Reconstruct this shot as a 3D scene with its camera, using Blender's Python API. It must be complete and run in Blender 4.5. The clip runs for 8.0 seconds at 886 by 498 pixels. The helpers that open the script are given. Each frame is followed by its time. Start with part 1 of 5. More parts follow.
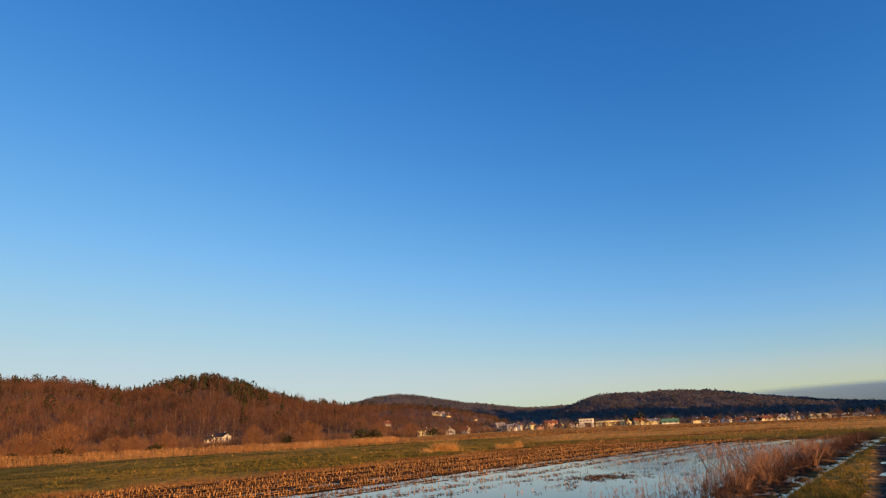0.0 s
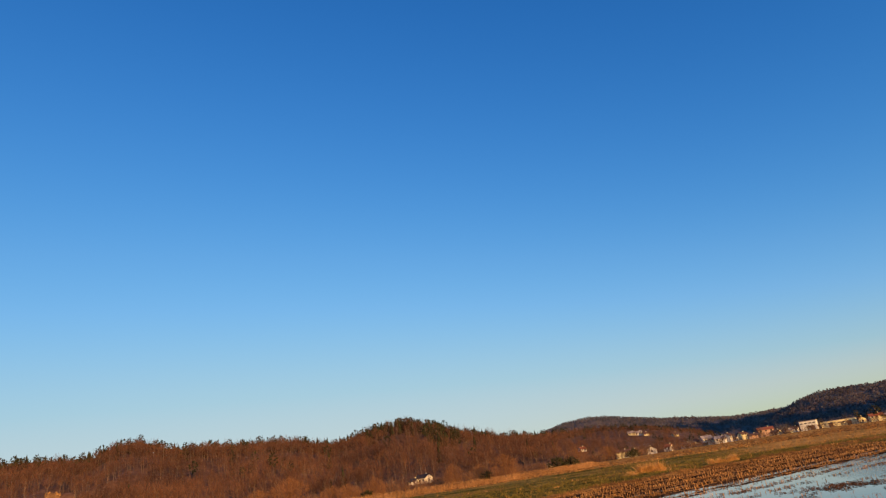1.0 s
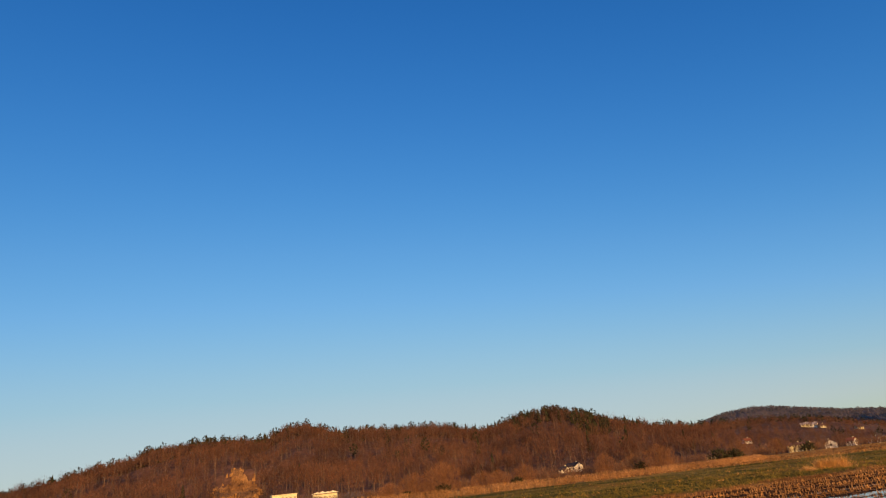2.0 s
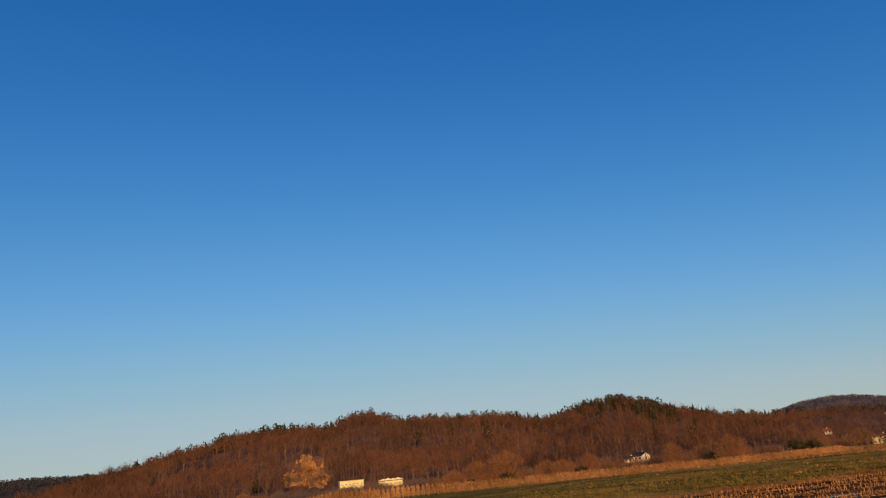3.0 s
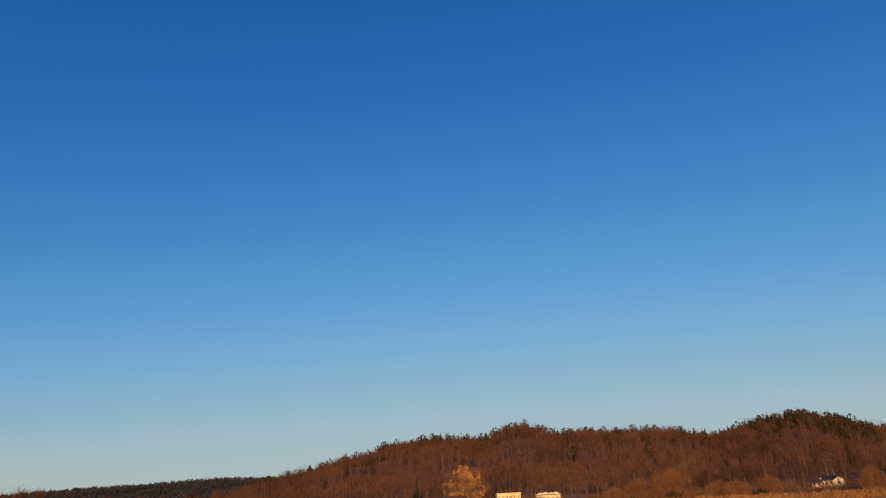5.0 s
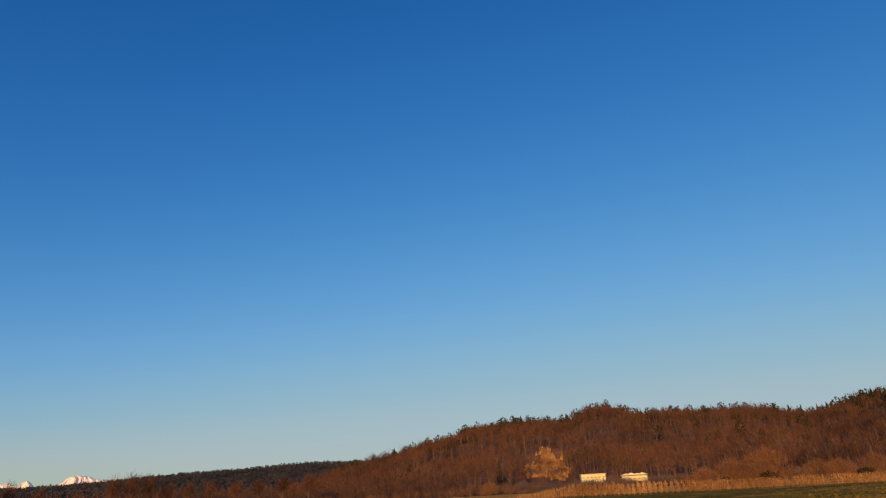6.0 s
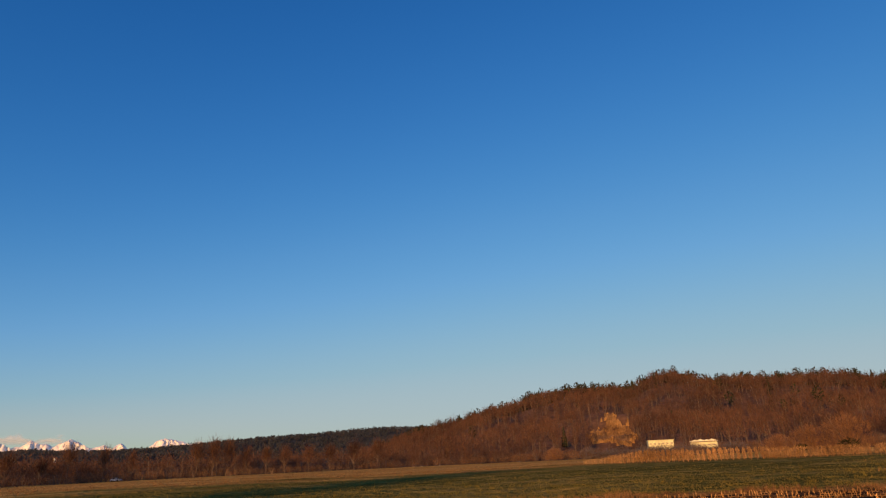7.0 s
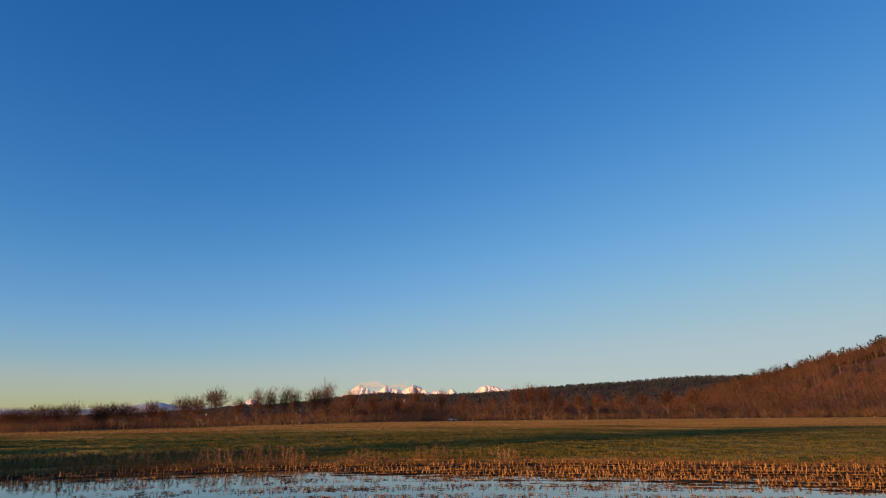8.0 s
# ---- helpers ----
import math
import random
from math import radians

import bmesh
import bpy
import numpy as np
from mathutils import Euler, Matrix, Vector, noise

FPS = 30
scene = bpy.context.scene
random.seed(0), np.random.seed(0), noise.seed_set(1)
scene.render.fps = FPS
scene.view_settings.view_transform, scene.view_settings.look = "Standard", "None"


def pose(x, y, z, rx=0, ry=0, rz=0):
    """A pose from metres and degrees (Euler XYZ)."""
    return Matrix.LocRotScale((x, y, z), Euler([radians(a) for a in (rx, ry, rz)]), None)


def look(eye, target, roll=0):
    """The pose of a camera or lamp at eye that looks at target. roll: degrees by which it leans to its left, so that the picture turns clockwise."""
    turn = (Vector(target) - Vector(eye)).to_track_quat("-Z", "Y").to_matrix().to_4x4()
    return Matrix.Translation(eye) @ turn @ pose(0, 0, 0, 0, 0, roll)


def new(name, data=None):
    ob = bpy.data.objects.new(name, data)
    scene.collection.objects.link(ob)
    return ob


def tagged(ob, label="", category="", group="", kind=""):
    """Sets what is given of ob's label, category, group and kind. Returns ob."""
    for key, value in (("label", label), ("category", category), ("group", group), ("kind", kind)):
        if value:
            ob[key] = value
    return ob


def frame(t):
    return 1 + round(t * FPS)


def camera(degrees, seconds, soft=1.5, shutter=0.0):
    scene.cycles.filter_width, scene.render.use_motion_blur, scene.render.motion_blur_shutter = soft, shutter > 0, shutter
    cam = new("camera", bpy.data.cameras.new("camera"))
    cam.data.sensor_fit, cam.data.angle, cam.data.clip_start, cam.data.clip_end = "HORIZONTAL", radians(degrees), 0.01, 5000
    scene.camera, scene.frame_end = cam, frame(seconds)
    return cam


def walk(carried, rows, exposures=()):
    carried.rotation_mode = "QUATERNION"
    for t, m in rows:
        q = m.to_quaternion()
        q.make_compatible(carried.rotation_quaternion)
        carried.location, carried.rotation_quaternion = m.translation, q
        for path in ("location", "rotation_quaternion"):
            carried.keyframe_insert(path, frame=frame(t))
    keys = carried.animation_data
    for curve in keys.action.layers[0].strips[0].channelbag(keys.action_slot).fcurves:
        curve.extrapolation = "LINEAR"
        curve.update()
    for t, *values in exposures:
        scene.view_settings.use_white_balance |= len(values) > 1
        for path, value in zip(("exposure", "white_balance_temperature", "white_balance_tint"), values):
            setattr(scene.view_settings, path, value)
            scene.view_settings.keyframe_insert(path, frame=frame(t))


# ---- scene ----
cam = camera(72.42, 8.0, 1.2)

# lens, and the turn of the phone at arm's length round the one who holds it
ARM, EYE = 0.5, 1.7


def held(yaw, pitch, roll):
    a = radians(yaw)
    place = pose(-ARM * math.sin(a), ARM * math.cos(a) - ARM, EYE, 90 + pitch, 0, yaw)
    return place @ pose(0, 0, 0, 0, 0, roll)


PATH = [
    (0.0, held(-0.00, 16.87, -3.17)),
    (0.5, held(10.00, 20.05, -4.52)),
    (1.0, held(15.43, 20.95, -8.64)),
    (1.5, held(23.32, 21.66, -7.25)),
    (1.7, held(26.28, 21.78, -6.62)),
    (2.8, held(34.07, 20.97, -6.48)),
    (3.0, held(35.36, 21.15, -5.71)),
    (3.5, held(37.51, 21.94, -5.26)),
    (4.0, held(39.30, 22.26, -5.49)),
    (4.5, held(43.81, 22.82, -4.60)),
    (5.0, held(50.03, 23.25, -2.90)),
    (5.2, held(52.71, 23.09, -2.55)),
    (6.3, held(58.97, 21.42, -2.98)),
    (6.5, held(60.45, 20.70, -2.64)),
    (7.0, held(63.48, 19.44, -2.58)),
    (7.5, held(75.20, 17.84, -1.61)),
    (8.0, held(91.86, 15.58, -0.48)),
]
walk(cam, PATH, [
    (0.0, 0.43, 6740, 12), (0.5, 0.39, 6690, 10.5), (1.0, 0.36, 6680, 10), (1.5, 0.36, 6680, 10), (1.7, 0.32, 6650, 10),
    (2.8, 0.05, 6500, 10), (3.5, 0.0, 6500, 10), (6.3, 0.0, 6500, 10), (7.0, 0.0, 6540, 10.5), (7.5, 0.06, 6580, 11), (8.0, 0.13, 6640, 12),
])

# ---- world and sun ----
SUN_AZ, SUN_EL = 137.0, 9.5  # clockwise from +y, and height, in degrees
world = bpy.data.worlds.new("sky_world")
scene.world = world
world.use_nodes = True
wn, wl = world.node_tree.nodes, world.node_tree.links
sky = wn.new("ShaderNodeTexSky")
sky.sky_type, sky.sun_disc = "NISHITA", False
sky.sun_elevation, sky.sun_rotation = radians(SUN_EL), radians(SUN_AZ)
sky.altitude, sky.air_density, sky.dust_density, sky.ozone_density = 300, 1.0, 0.45, 2.0
# the evening sky as a phone shows it: deep blue overhead, paling softly towards the horizon


def sums(kind, a, b):
    m = wn.new("ShaderNodeMath")
    m.operation = kind
    for k, v in enumerate((a, b)):
        if isinstance(v, float):
            m.inputs[k].default_value = v
        else:
            wl.new(v, m.inputs[k])
    return m.outputs[0]


split, join = wn.new("ShaderNodeSeparateColor"), wn.new("ShaderNodeCombineColor")
wl.new(sky.outputs[0], split.inputs[0])
bands = []
for k, (gain, power, most, knee) in enumerate(((0.42, 2.15, 3.5, 2.2), (0.88, 1.25, 4.35, 3.0), (1.7, 1.0, 6.25, 3.0))):
    x = sums("MULTIPLY", sums("POWER", split.outputs[k], power), gain)
    soft = sums("POWER", sums("ADD", sums("POWER", sums("DIVIDE", x, most), knee), 1.0), 1 / knee)
    bands.append(sums("DIVIDE", x, soft))
bands[2] = sums("SUBTRACT", bands[2], sums("MULTIPLY", sums("MAXIMUM", sums("SUBTRACT", bands[0], 1.3), 0.0), 0.64))
pink = sums("MINIMUM", sums("MULTIPLY", sums("SUBTRACT", bands[0], 0.8), 0.45), sums("SUBTRACT", bands[2], bands[1]))
bands[0] = sums("SUBTRACT", bands[0], sums("MULTIPLY", sums("MAXIMUM", pink, 0.0), 0.4))
for k in range(3):
    wl.new(bands[k], join.inputs[k])
wl.new(join.outputs[0], wn["Background"].inputs[0])
wn["Background"].inputs[1].default_value = 0.12

sun = new("sun", bpy.data.lights.new("sun", "SUN"))
sun.data.energy, sun.data.angle, sun.data.color = 5.0, radians(0.6), (1.0, 0.5, 0.17)
to_sun = Vector((math.sin(radians(SUN_AZ)) * math.cos(radians(SUN_EL)), math.cos(radians(SUN_AZ)) * math.cos(radians(SUN_EL)), math.sin(radians(SUN_EL))))
sun.matrix_world = look(to_sun * 100, (0, 0, 0))

# ---- materials ----


def material(name, rough=0.9, spec=0.2):
    m = bpy.data.materials.new(name)
    m.use_nodes = True
    b = m.node_tree.nodes["Principled BSDF"]
    b.inputs["Roughness"].default_value = rough
    b.inputs["Specular IOR Level"].default_value = spec
    return m, m.node_tree.nodes, m.node_tree.links, b


def noise_at(nodes, links, scale, detail=4.0, stretch=None):
    g = nodes.new("ShaderNodeNewGeometry")
    t = nodes.new("ShaderNodeTexNoise")
    t.inputs["Scale"].default_value, t.inputs["Detail"].default_value = scale, detail
    if stretch:
        v = nodes.new("ShaderNodeMapping")
        v.inputs["Rotation"].default_value = (0, 0, stretch[3])
        v.inputs["Scale"].default_value = stretch[:3]
        links.new(g.outputs["Position"], v.inputs[0])
        links.new(v.outputs[0], t.inputs["Vector"])
    else:
        links.new(g.outputs["Position"], t.inputs["Vector"])
    return t.outputs["Fac"]


def ramp(nodes, links, fac, stops):
    r = nodes.new("ShaderNodeValToRGB")
    e = r.color_ramp.elements
    while len(e) < len(stops):
        e.new(0.5)
    for k, (at, c) in zip(e, stops):
        k.position, k.color = at, (*c, 1)
    links.new(fac, r.inputs[0])
    return r.outputs[0]


def blend(nodes, links, fac, a, b, kind="MIX"):
    x = nodes.new("ShaderNodeMix")
    x.data_type, x.blend_type = "RGBA", kind
    for s, v in ((0, fac), (6, a), (7, b)):
        if hasattr(v, "is_linked"):
            links.new(v, x.inputs[s])
        else:
            x.inputs[s].default_value = v if s == 0 else (*v, 1)
    return x.outputs[2]


def bump(nodes, links, b, fac, strength, far):
    u = nodes.new("ShaderNodeBump")
    u.inputs["Strength"].default_value, u.inputs["Distance"].default_value = strength, far
    links.new(fac, u.inputs["Height"])
    links.new(u.outputs[0], b.inputs["Normal"])


def mottled(name, dark, light, scale, fine, rough=0.9, relief=0.0, far=0.05, island=0.0, spec=0.05, see=0.0):
    """Two scales of variation between two colours, with a change from piece to piece."""
    m, n, l, b = material(name, rough, spec)
    big = noise_at(n, l, scale, 5)
    small = noise_at(n, l, fine, 3)
    c = ramp(n, l, big, [(0.3, dark), (0.7, light)])
    k = ramp(n, l, small, [(0.25, (0.6, 0.6, 0.6)), (0.75, (1.25, 1.25, 1.25))])
    c = blend(n, l, 1.0, c, k, "MULTIPLY")
    if island:
        g = n.new("ShaderNodeNewGeometry")
        k = ramp(n, l, g.outputs["Random Per Island"], [(0, (1 - island,) * 3), (1, (1 + island,) * 3)])
        c = blend(n, l, 1.0, c, k, "MULTIPLY")
    l.new(c, b.inputs["Base Color"])
    if relief:
        bump(n, l, b, small, relief, far)
    if see:
        t = n.new("ShaderNodeBsdfTranslucent")
        l.new(c, t.inputs[0])
        x = n.new("ShaderNodeMixShader")
        x.inputs[0].default_value = see
        l.new(b.outputs[0], x.inputs[1])
        l.new(t.outputs[0], x.inputs[2])
        l.new(x.outputs[0], n["Material Output"].inputs[0])
    return m


bark = mottled("bark", (0.09, 0.065, 0.048), (0.2, 0.15, 0.11), 0.05, 1.5, island=0.3)
twig = mottled("twig", (0.078, 0.042, 0.029), (0.2, 0.1, 0.054), 0.02, 0.15, island=0.3, see=0.25)
twig_willow = mottled("twig_willow", (0.22, 0.112, 0.048), (0.35, 0.18, 0.078), 0.05, 0.4, island=0.3, see=0.25)
# the next five carry distance haze in their paled, greyed base colours
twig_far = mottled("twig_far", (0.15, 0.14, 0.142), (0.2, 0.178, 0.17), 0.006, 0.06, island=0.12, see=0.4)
twig_hazed = mottled("twig_hazed", (0.136, 0.117, 0.118), (0.174, 0.147, 0.143), 0.006, 0.06, island=0.08, see=0.5)
needle_hazed = mottled("needle_hazed", (0.116, 0.122, 0.128), (0.146, 0.149, 0.15), 0.006, 0.06, island=0.1, see=0.48)
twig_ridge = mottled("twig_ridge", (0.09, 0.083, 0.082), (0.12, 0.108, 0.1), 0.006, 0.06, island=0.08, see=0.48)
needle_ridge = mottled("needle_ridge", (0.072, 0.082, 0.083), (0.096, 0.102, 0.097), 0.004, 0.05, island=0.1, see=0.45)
needle = mottled("needle", (0.022, 0.03, 0.016), (0.05, 0.052, 0.026), 0.03, 0.3, island=0.35)
litter = mottled("leaf_litter", (0.09, 0.052, 0.032), (0.19, 0.105, 0.058), 0.02, 0.2, relief=0.6, far=0.4)
straw = mottled("straw", (0.22, 0.115, 0.04), (0.56, 0.33, 0.12), 0.3, 3.0, island=0.6, see=0.12)
straw_pale = mottled("pale_straw", (0.54, 0.31, 0.095), (0.74, 0.46, 0.165), 0.3, 3.0, island=0.3, see=0.2)
straw_wet = mottled("wet_straw", (0.12, 0.06, 0.022), (0.42, 0.23, 0.08), 0.5, 3.0, island=0.5)
corn_dry = mottled("corn_dry", (0.27, 0.145, 0.055), (0.58, 0.34, 0.14), 0.08, 1.0, island=0.45, see=0.15)
grass_dry = mottled("grass_dry", (0.36, 0.195, 0.052), (0.6, 0.36, 0.12), 0.2, 2.0, island=0.3, see=0.2)
grass_green = mottled("grass_green", (0.125, 0.108, 0.023), (0.26, 0.2, 0.045), 0.12, 1.5, island=0.2, see=0.2)
grass_rust = mottled("grass_rust", (0.2, 0.105, 0.04), (0.36, 0.2, 0.075), 0.2, 2.0, island=0.25, see=0.2)
grass_gold = mottled("grass_gold", (0.18, 0.132, 0.035), (0.32, 0.22, 0.062), 0.12, 1.5, island=0.2, see=0.2)
# floor greyed to go with the haze-toned woods that stand on it
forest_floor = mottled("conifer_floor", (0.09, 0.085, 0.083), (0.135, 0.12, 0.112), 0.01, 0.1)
thatch = mottled("dead_thatch", (0.09, 0.045, 0.022), (0.2, 0.1, 0.045), 0.3, 3.0, island=0.4)
weed_dark = mottled("weed_dark", (0.06, 0.035, 0.025), (0.14, 0.08, 0.05), 0.3, 3.0, island=0.3)
weed = mottled("weed", (0.24, 0.13, 0.07), (0.48, 0.28, 0.155), 0.3, 3.0, island=0.3, see=0.1)
rock = mottled("ochre_rock", (0.13, 0.068, 0.028), (0.42, 0.24, 0.082), 0.07, 0.5, relief=0.8, far=0.6)
plaster = mottled("white_plaster", (0.72, 0.73, 0.6), (0.8, 0.82, 0.7), 0.3, 3.0, rough=0.8)
plaster_warm = mottled("cream_plaster", (0.68, 0.66, 0.38), (0.78, 0.76, 0.46), 0.3, 3.0, rough=0.8)
plaster_pink = mottled("salmon_plaster", (0.5, 0.34, 0.23), (0.6, 0.43, 0.3), 0.3, 3.0, rough=0.8)
tile_red = mottled("red_roof_tile", (0.26, 0.09, 0.05), (0.38, 0.15, 0.08), 0.4, 4.0, relief=0.4, far=0.03)
tile_brown = mottled("brown_roof_tile", (0.1, 0.06, 0.045), (0.18, 0.11, 0.08), 0.4, 4.0, relief=0.4, far=0.03)
tile_pale = mottled("pale_sheet_roof", (0.34, 0.3, 0.25), (0.5, 0.45, 0.37), 0.3, 3.0, rough=0.6)
wrap_dull = mottled("weathered_wrap", (0.26, 0.22, 0.17), (0.4, 0.34, 0.27), 1.0, 6.0, rough=0.6)
tile_grey = mottled("slate_roof", (0.03, 0.032, 0.038), (0.06, 0.062, 0.068), 0.4, 4.0, relief=0.4, far=0.03)
sheet_green = mottled("green_sheet_roof", (0.1, 0.24, 0.13), (0.15, 0.32, 0.18), 0.4, 4.0, rough=0.6)
timber = mottled("timber", (0.1, 0.06, 0.035), (0.2, 0.12, 0.07), 0.8, 6.0)
car_paint = mottled("white_car_paint", (0.75, 0.75, 0.75), (0.82, 0.82, 0.82), 1.0, 8.0, rough=0.25, spec=0.5)
rubber = mottled("tyre_rubber", (0.02, 0.02, 0.02), (0.035, 0.035, 0.035), 3.0, 20.0)
# paler than window_glass, for low contrast against the works walls
pane_pale = mottled("pale_pane", (0.3, 0.27, 0.2), (0.42, 0.38, 0.29), 0.5, 3.0, rough=0.4)
glass, gn, gl, gb = material("window_glass", 0.08, 0.5)
gb.inputs["Base Color"].default_value = (0.03, 0.035, 0.045, 1)

# the ground: green and dry grass, mud of the stubble, the rutted track
ground_mat, n, l, b = material("field_ground", 1.0, 0.0)
zone = n.new("ShaderNodeAttribute")
zone.attribute_name = "zones"
sep = n.new("ShaderNodeSeparateColor")
l.new(zone.outputs["Color"], sep.inputs[0])
TURN = radians(-52)
wide = noise_at(n, l, 0.09, 5, (1.0, 0.35, 1.0, TURN))
mid = noise_at(n, l, 0.9, 5)
tiny = noise_at(n, l, 9.0, 3)
tuftiness = noise_at(n, l, 0.42, 6, (1.0, 0.5, 1.0, TURN))
patches = n.new("ShaderNodeMix")
patches.inputs[0].default_value = 0.5
l.new(wide, patches.inputs[2])
l.new(tuftiness, patches.inputs[3])
green = ramp(n, l, patches.outputs[0], [(0.36, (0.08, 0.073, 0.018)), (0.5, (0.152, 0.128, 0.03)), (0.64, (0.34, 0.235, 0.062))])
dry = ramp(n, l, wide, [(0.3, (0.36, 0.175, 0.04)), (0.5, (0.6, 0.31, 0.075)), (0.72, (0.74, 0.45, 0.13))])
mud = ramp(n, l, mid, [(0.3, (0.03, 0.021, 0.014)), (0.58, (0.1, 0.058, 0.029)), (0.8, (0.26, 0.145, 0.058))])
dirt = ramp(n, l, mid, [(0.3, (0.04, 0.036, 0.03)), (0.7, (0.1, 0.085, 0.065))])
c = blend(n, l, sep.outputs[0], green, dry)
c = blend(n, l, sep.outputs[1], c, mud)
c = blend(n, l, sep.outputs[2], c, dirt)
k = ramp(n, l, mid, [(0.25, (0.68, 0.68, 0.68)), (0.75, (1.25, 1.25, 1.25))])
c = blend(n, l, 1.0, c, k, "MULTIPLY")
k = ramp(n, l, tiny, [(0.25, (0.7, 0.7, 0.7)), (0.75, (1.25, 1.25, 1.25))])
c = blend(n, l, 1.0, c, k, "MULTIPLY")
l.new(c, b.inputs["Base Color"])
bump(n, l, b, mid, 1.0, 0.8)

water_mat, n, l, b = material("flood_water", 0.0, 0.5)
b.inputs["Base Color"].default_value = (0.02, 0.026, 0.016, 1)
b.inputs["IOR"].default_value = 1.33
b.inputs["Specular Tint"].default_value = (0.87, 1.0, 0.8, 1)
calm = ramp(n, l, noise_at(n, l, 0.07, 2, (1.0, 0.3, 1.0, TURN)), [(0.42, (0.0, 0.0, 0.0)), (0.6, (1.0, 1.0, 1.0))])
where = n.new("ShaderNodeSeparateXYZ")
l.new(n.new("ShaderNodeNewGeometry").outputs["Position"], where.inputs[0])
breeze = n.new("ShaderNodeMapRange")  # the far end of the flood lies open to the wind
breeze.inputs["From Min"].default_value, breeze.inputs["From Max"].default_value = 14, 26
l.new(where.outputs[1], breeze.inputs[0])
ripple = blend(n, l, 1.0, noise_at(n, l, 5.0, 3), calm, "MULTIPLY")
ripple = blend(n, l, 1.0, ripple, breeze.outputs[0], "MULTIPLY")
bump(n, l, b, ripple, 0.4, 0.04)

snow, n, l, b = material("snow", 0.8, 0.2)
up = n.new("ShaderNodeNewGeometry")
cut = noise_at(n, l, 0.012, 6)
c = ramp(n, l, cut, [(0.42, (0.88, 0.84, 0.76)), (0.66, (0.84, 0.8, 0.73)), (0.72, (0.3, 0.28, 0.27))])
l.new(c, b.inputs["Base Color"])
bump(n, l, b, noise_at(n, l, 0.02, 6), 0.6, 12.0)

# distance haze is put into this pale blue base colour
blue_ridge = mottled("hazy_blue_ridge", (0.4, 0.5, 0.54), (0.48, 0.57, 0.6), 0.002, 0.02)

cloud_mats = []
# the second tone puts the cloud bank's blue-grey shade into its base colour
for tone in ((0.8, 0.8, 0.82), (0.24, 0.47, 0.74)):
    cloud_mat, n, l, b = material("cloud", 1.0, 0.0)
    cloud_mats.append(cloud_mat)
    b.inputs["Base Color"].default_value = (*tone, 1)
    thin = n.new("ShaderNodeBsdfTransparent")
    fade = n.new("ShaderNodeAttribute")
    fade.attribute_name = "fade"
    x = n.new("ShaderNodeMixShader")
    l.new(fade.outputs["Fac"], x.inputs[0])
    l.new(thin.outputs[0], x.inputs[1])
    l.new(b.outputs[0], x.inputs[2])
    l.new(x.outputs[0], n["Material Output"].inputs[0])

# ---- mesh tools ----


def mesh_of(name, verts, tris, mats, index=None, smooth=False):
    me = bpy.data.meshes.new(name)
    v, f = np.asarray(verts, dtype=np.float32), np.asarray(tris, dtype=np.int32)
    me.vertices.add(len(v))
    me.vertices.foreach_set("co", v.ravel())
    me.loops.add(f.size)
    me.loops.foreach_set("vertex_index", f.ravel())
    me.polygons.add(len(f))
    me.polygons.foreach_set("loop_start", np.arange(0, f.size, f.shape[1], dtype=np.int32))
    for m in mats:
        me.materials.append(m)
    if index is not None:
        me.polygons.foreach_set("material_index", np.asarray(index, dtype=np.int32))
    me.polygons.foreach_set("use_smooth", np.full(len(f), smooth))
    me.update(calc_edges=True)
    me.validate()
    return me


def part(name, bm, mat, parent, label=""):
    me = bpy.data.meshes.new(name)
    bm.to_mesh(me)
    bm.free()
    me.materials.append(mat)
    ob = new(name, me)
    ob.parent = parent
    return tagged(ob, label)


def box(x0, x1, y0, y1, z0, z1, bevel=0.0):
    bm = bmesh.new()
    bmesh.ops.create_cube(bm, size=1)
    for v in bm.verts:
        v.co = Vector(((x0 + x1) / 2 + v.co.x * (x1 - x0), (y0 + y1) / 2 + v.co.y * (y1 - y0), (z0 + z1) / 2 + v.co.z * (z1 - z0)))
    if bevel:
        bmesh.ops.bevel(bm, geom=bm.edges[:], offset=bevel, segments=1, affect="EDGES")
    return bm


def polar(az, d):
    """x, y of a point d metres away, az degrees to the left of +y."""
    a = np.radians(az)
    return -d * np.sin(a), d * np.cos(a)


def wave(x, y, size, seed=0):
    """Smooth noise from -1 to 1, for arrays."""
    r = np.random.RandomState(seed + 77)
    s = 0
    for k in range(7):
        a, f, p = r.uniform(0, 6.28), r.uniform(0.6, 1.7) / size * 6.28, r.uniform(0, 6.28)
        s = s + np.sin((x * np.cos(a) + y * np.sin(a)) * f + p + 1.3 * np.sin((y * np.cos(a) - x * np.sin(a)) * f * 0.7 + p * 2))
    return s / 3.6


def smooth01(x):
    x = np.clip(x, 0, 1)
    return x * x * (3 - 2 * x)


# ---- the lie of the land ----
EDGE = [(-8, -40), (-15, -29), (-22, -15), (-25.5, -5), (-25.2, 5), (-22.8, 14), (-19.5, 21.5), (-14.5, 28), (-8, 36), (-1, 45), (9, 55.5), (19, 63), (40, 76), (90, 104), (170, 146)]
edge = np.array(EDGE, dtype=float)
for _ in range(3):  # rounded corners
    a, c = edge[:-1] * 0.75 + edge[1:] * 0.25, edge[:-1] * 0.25 + edge[1:] * 0.75
    edge = np.concatenate([edge[:1], np.stack([a, c], 1).reshape(-1, 2), edge[-1:]])
step = np.linalg.norm(np.diff(edge, axis=0), axis=1)
edge_s = np.concatenate([[0], np.cumsum(step)])
ALONG = np.arange(0, edge_s[-1], 0.5)
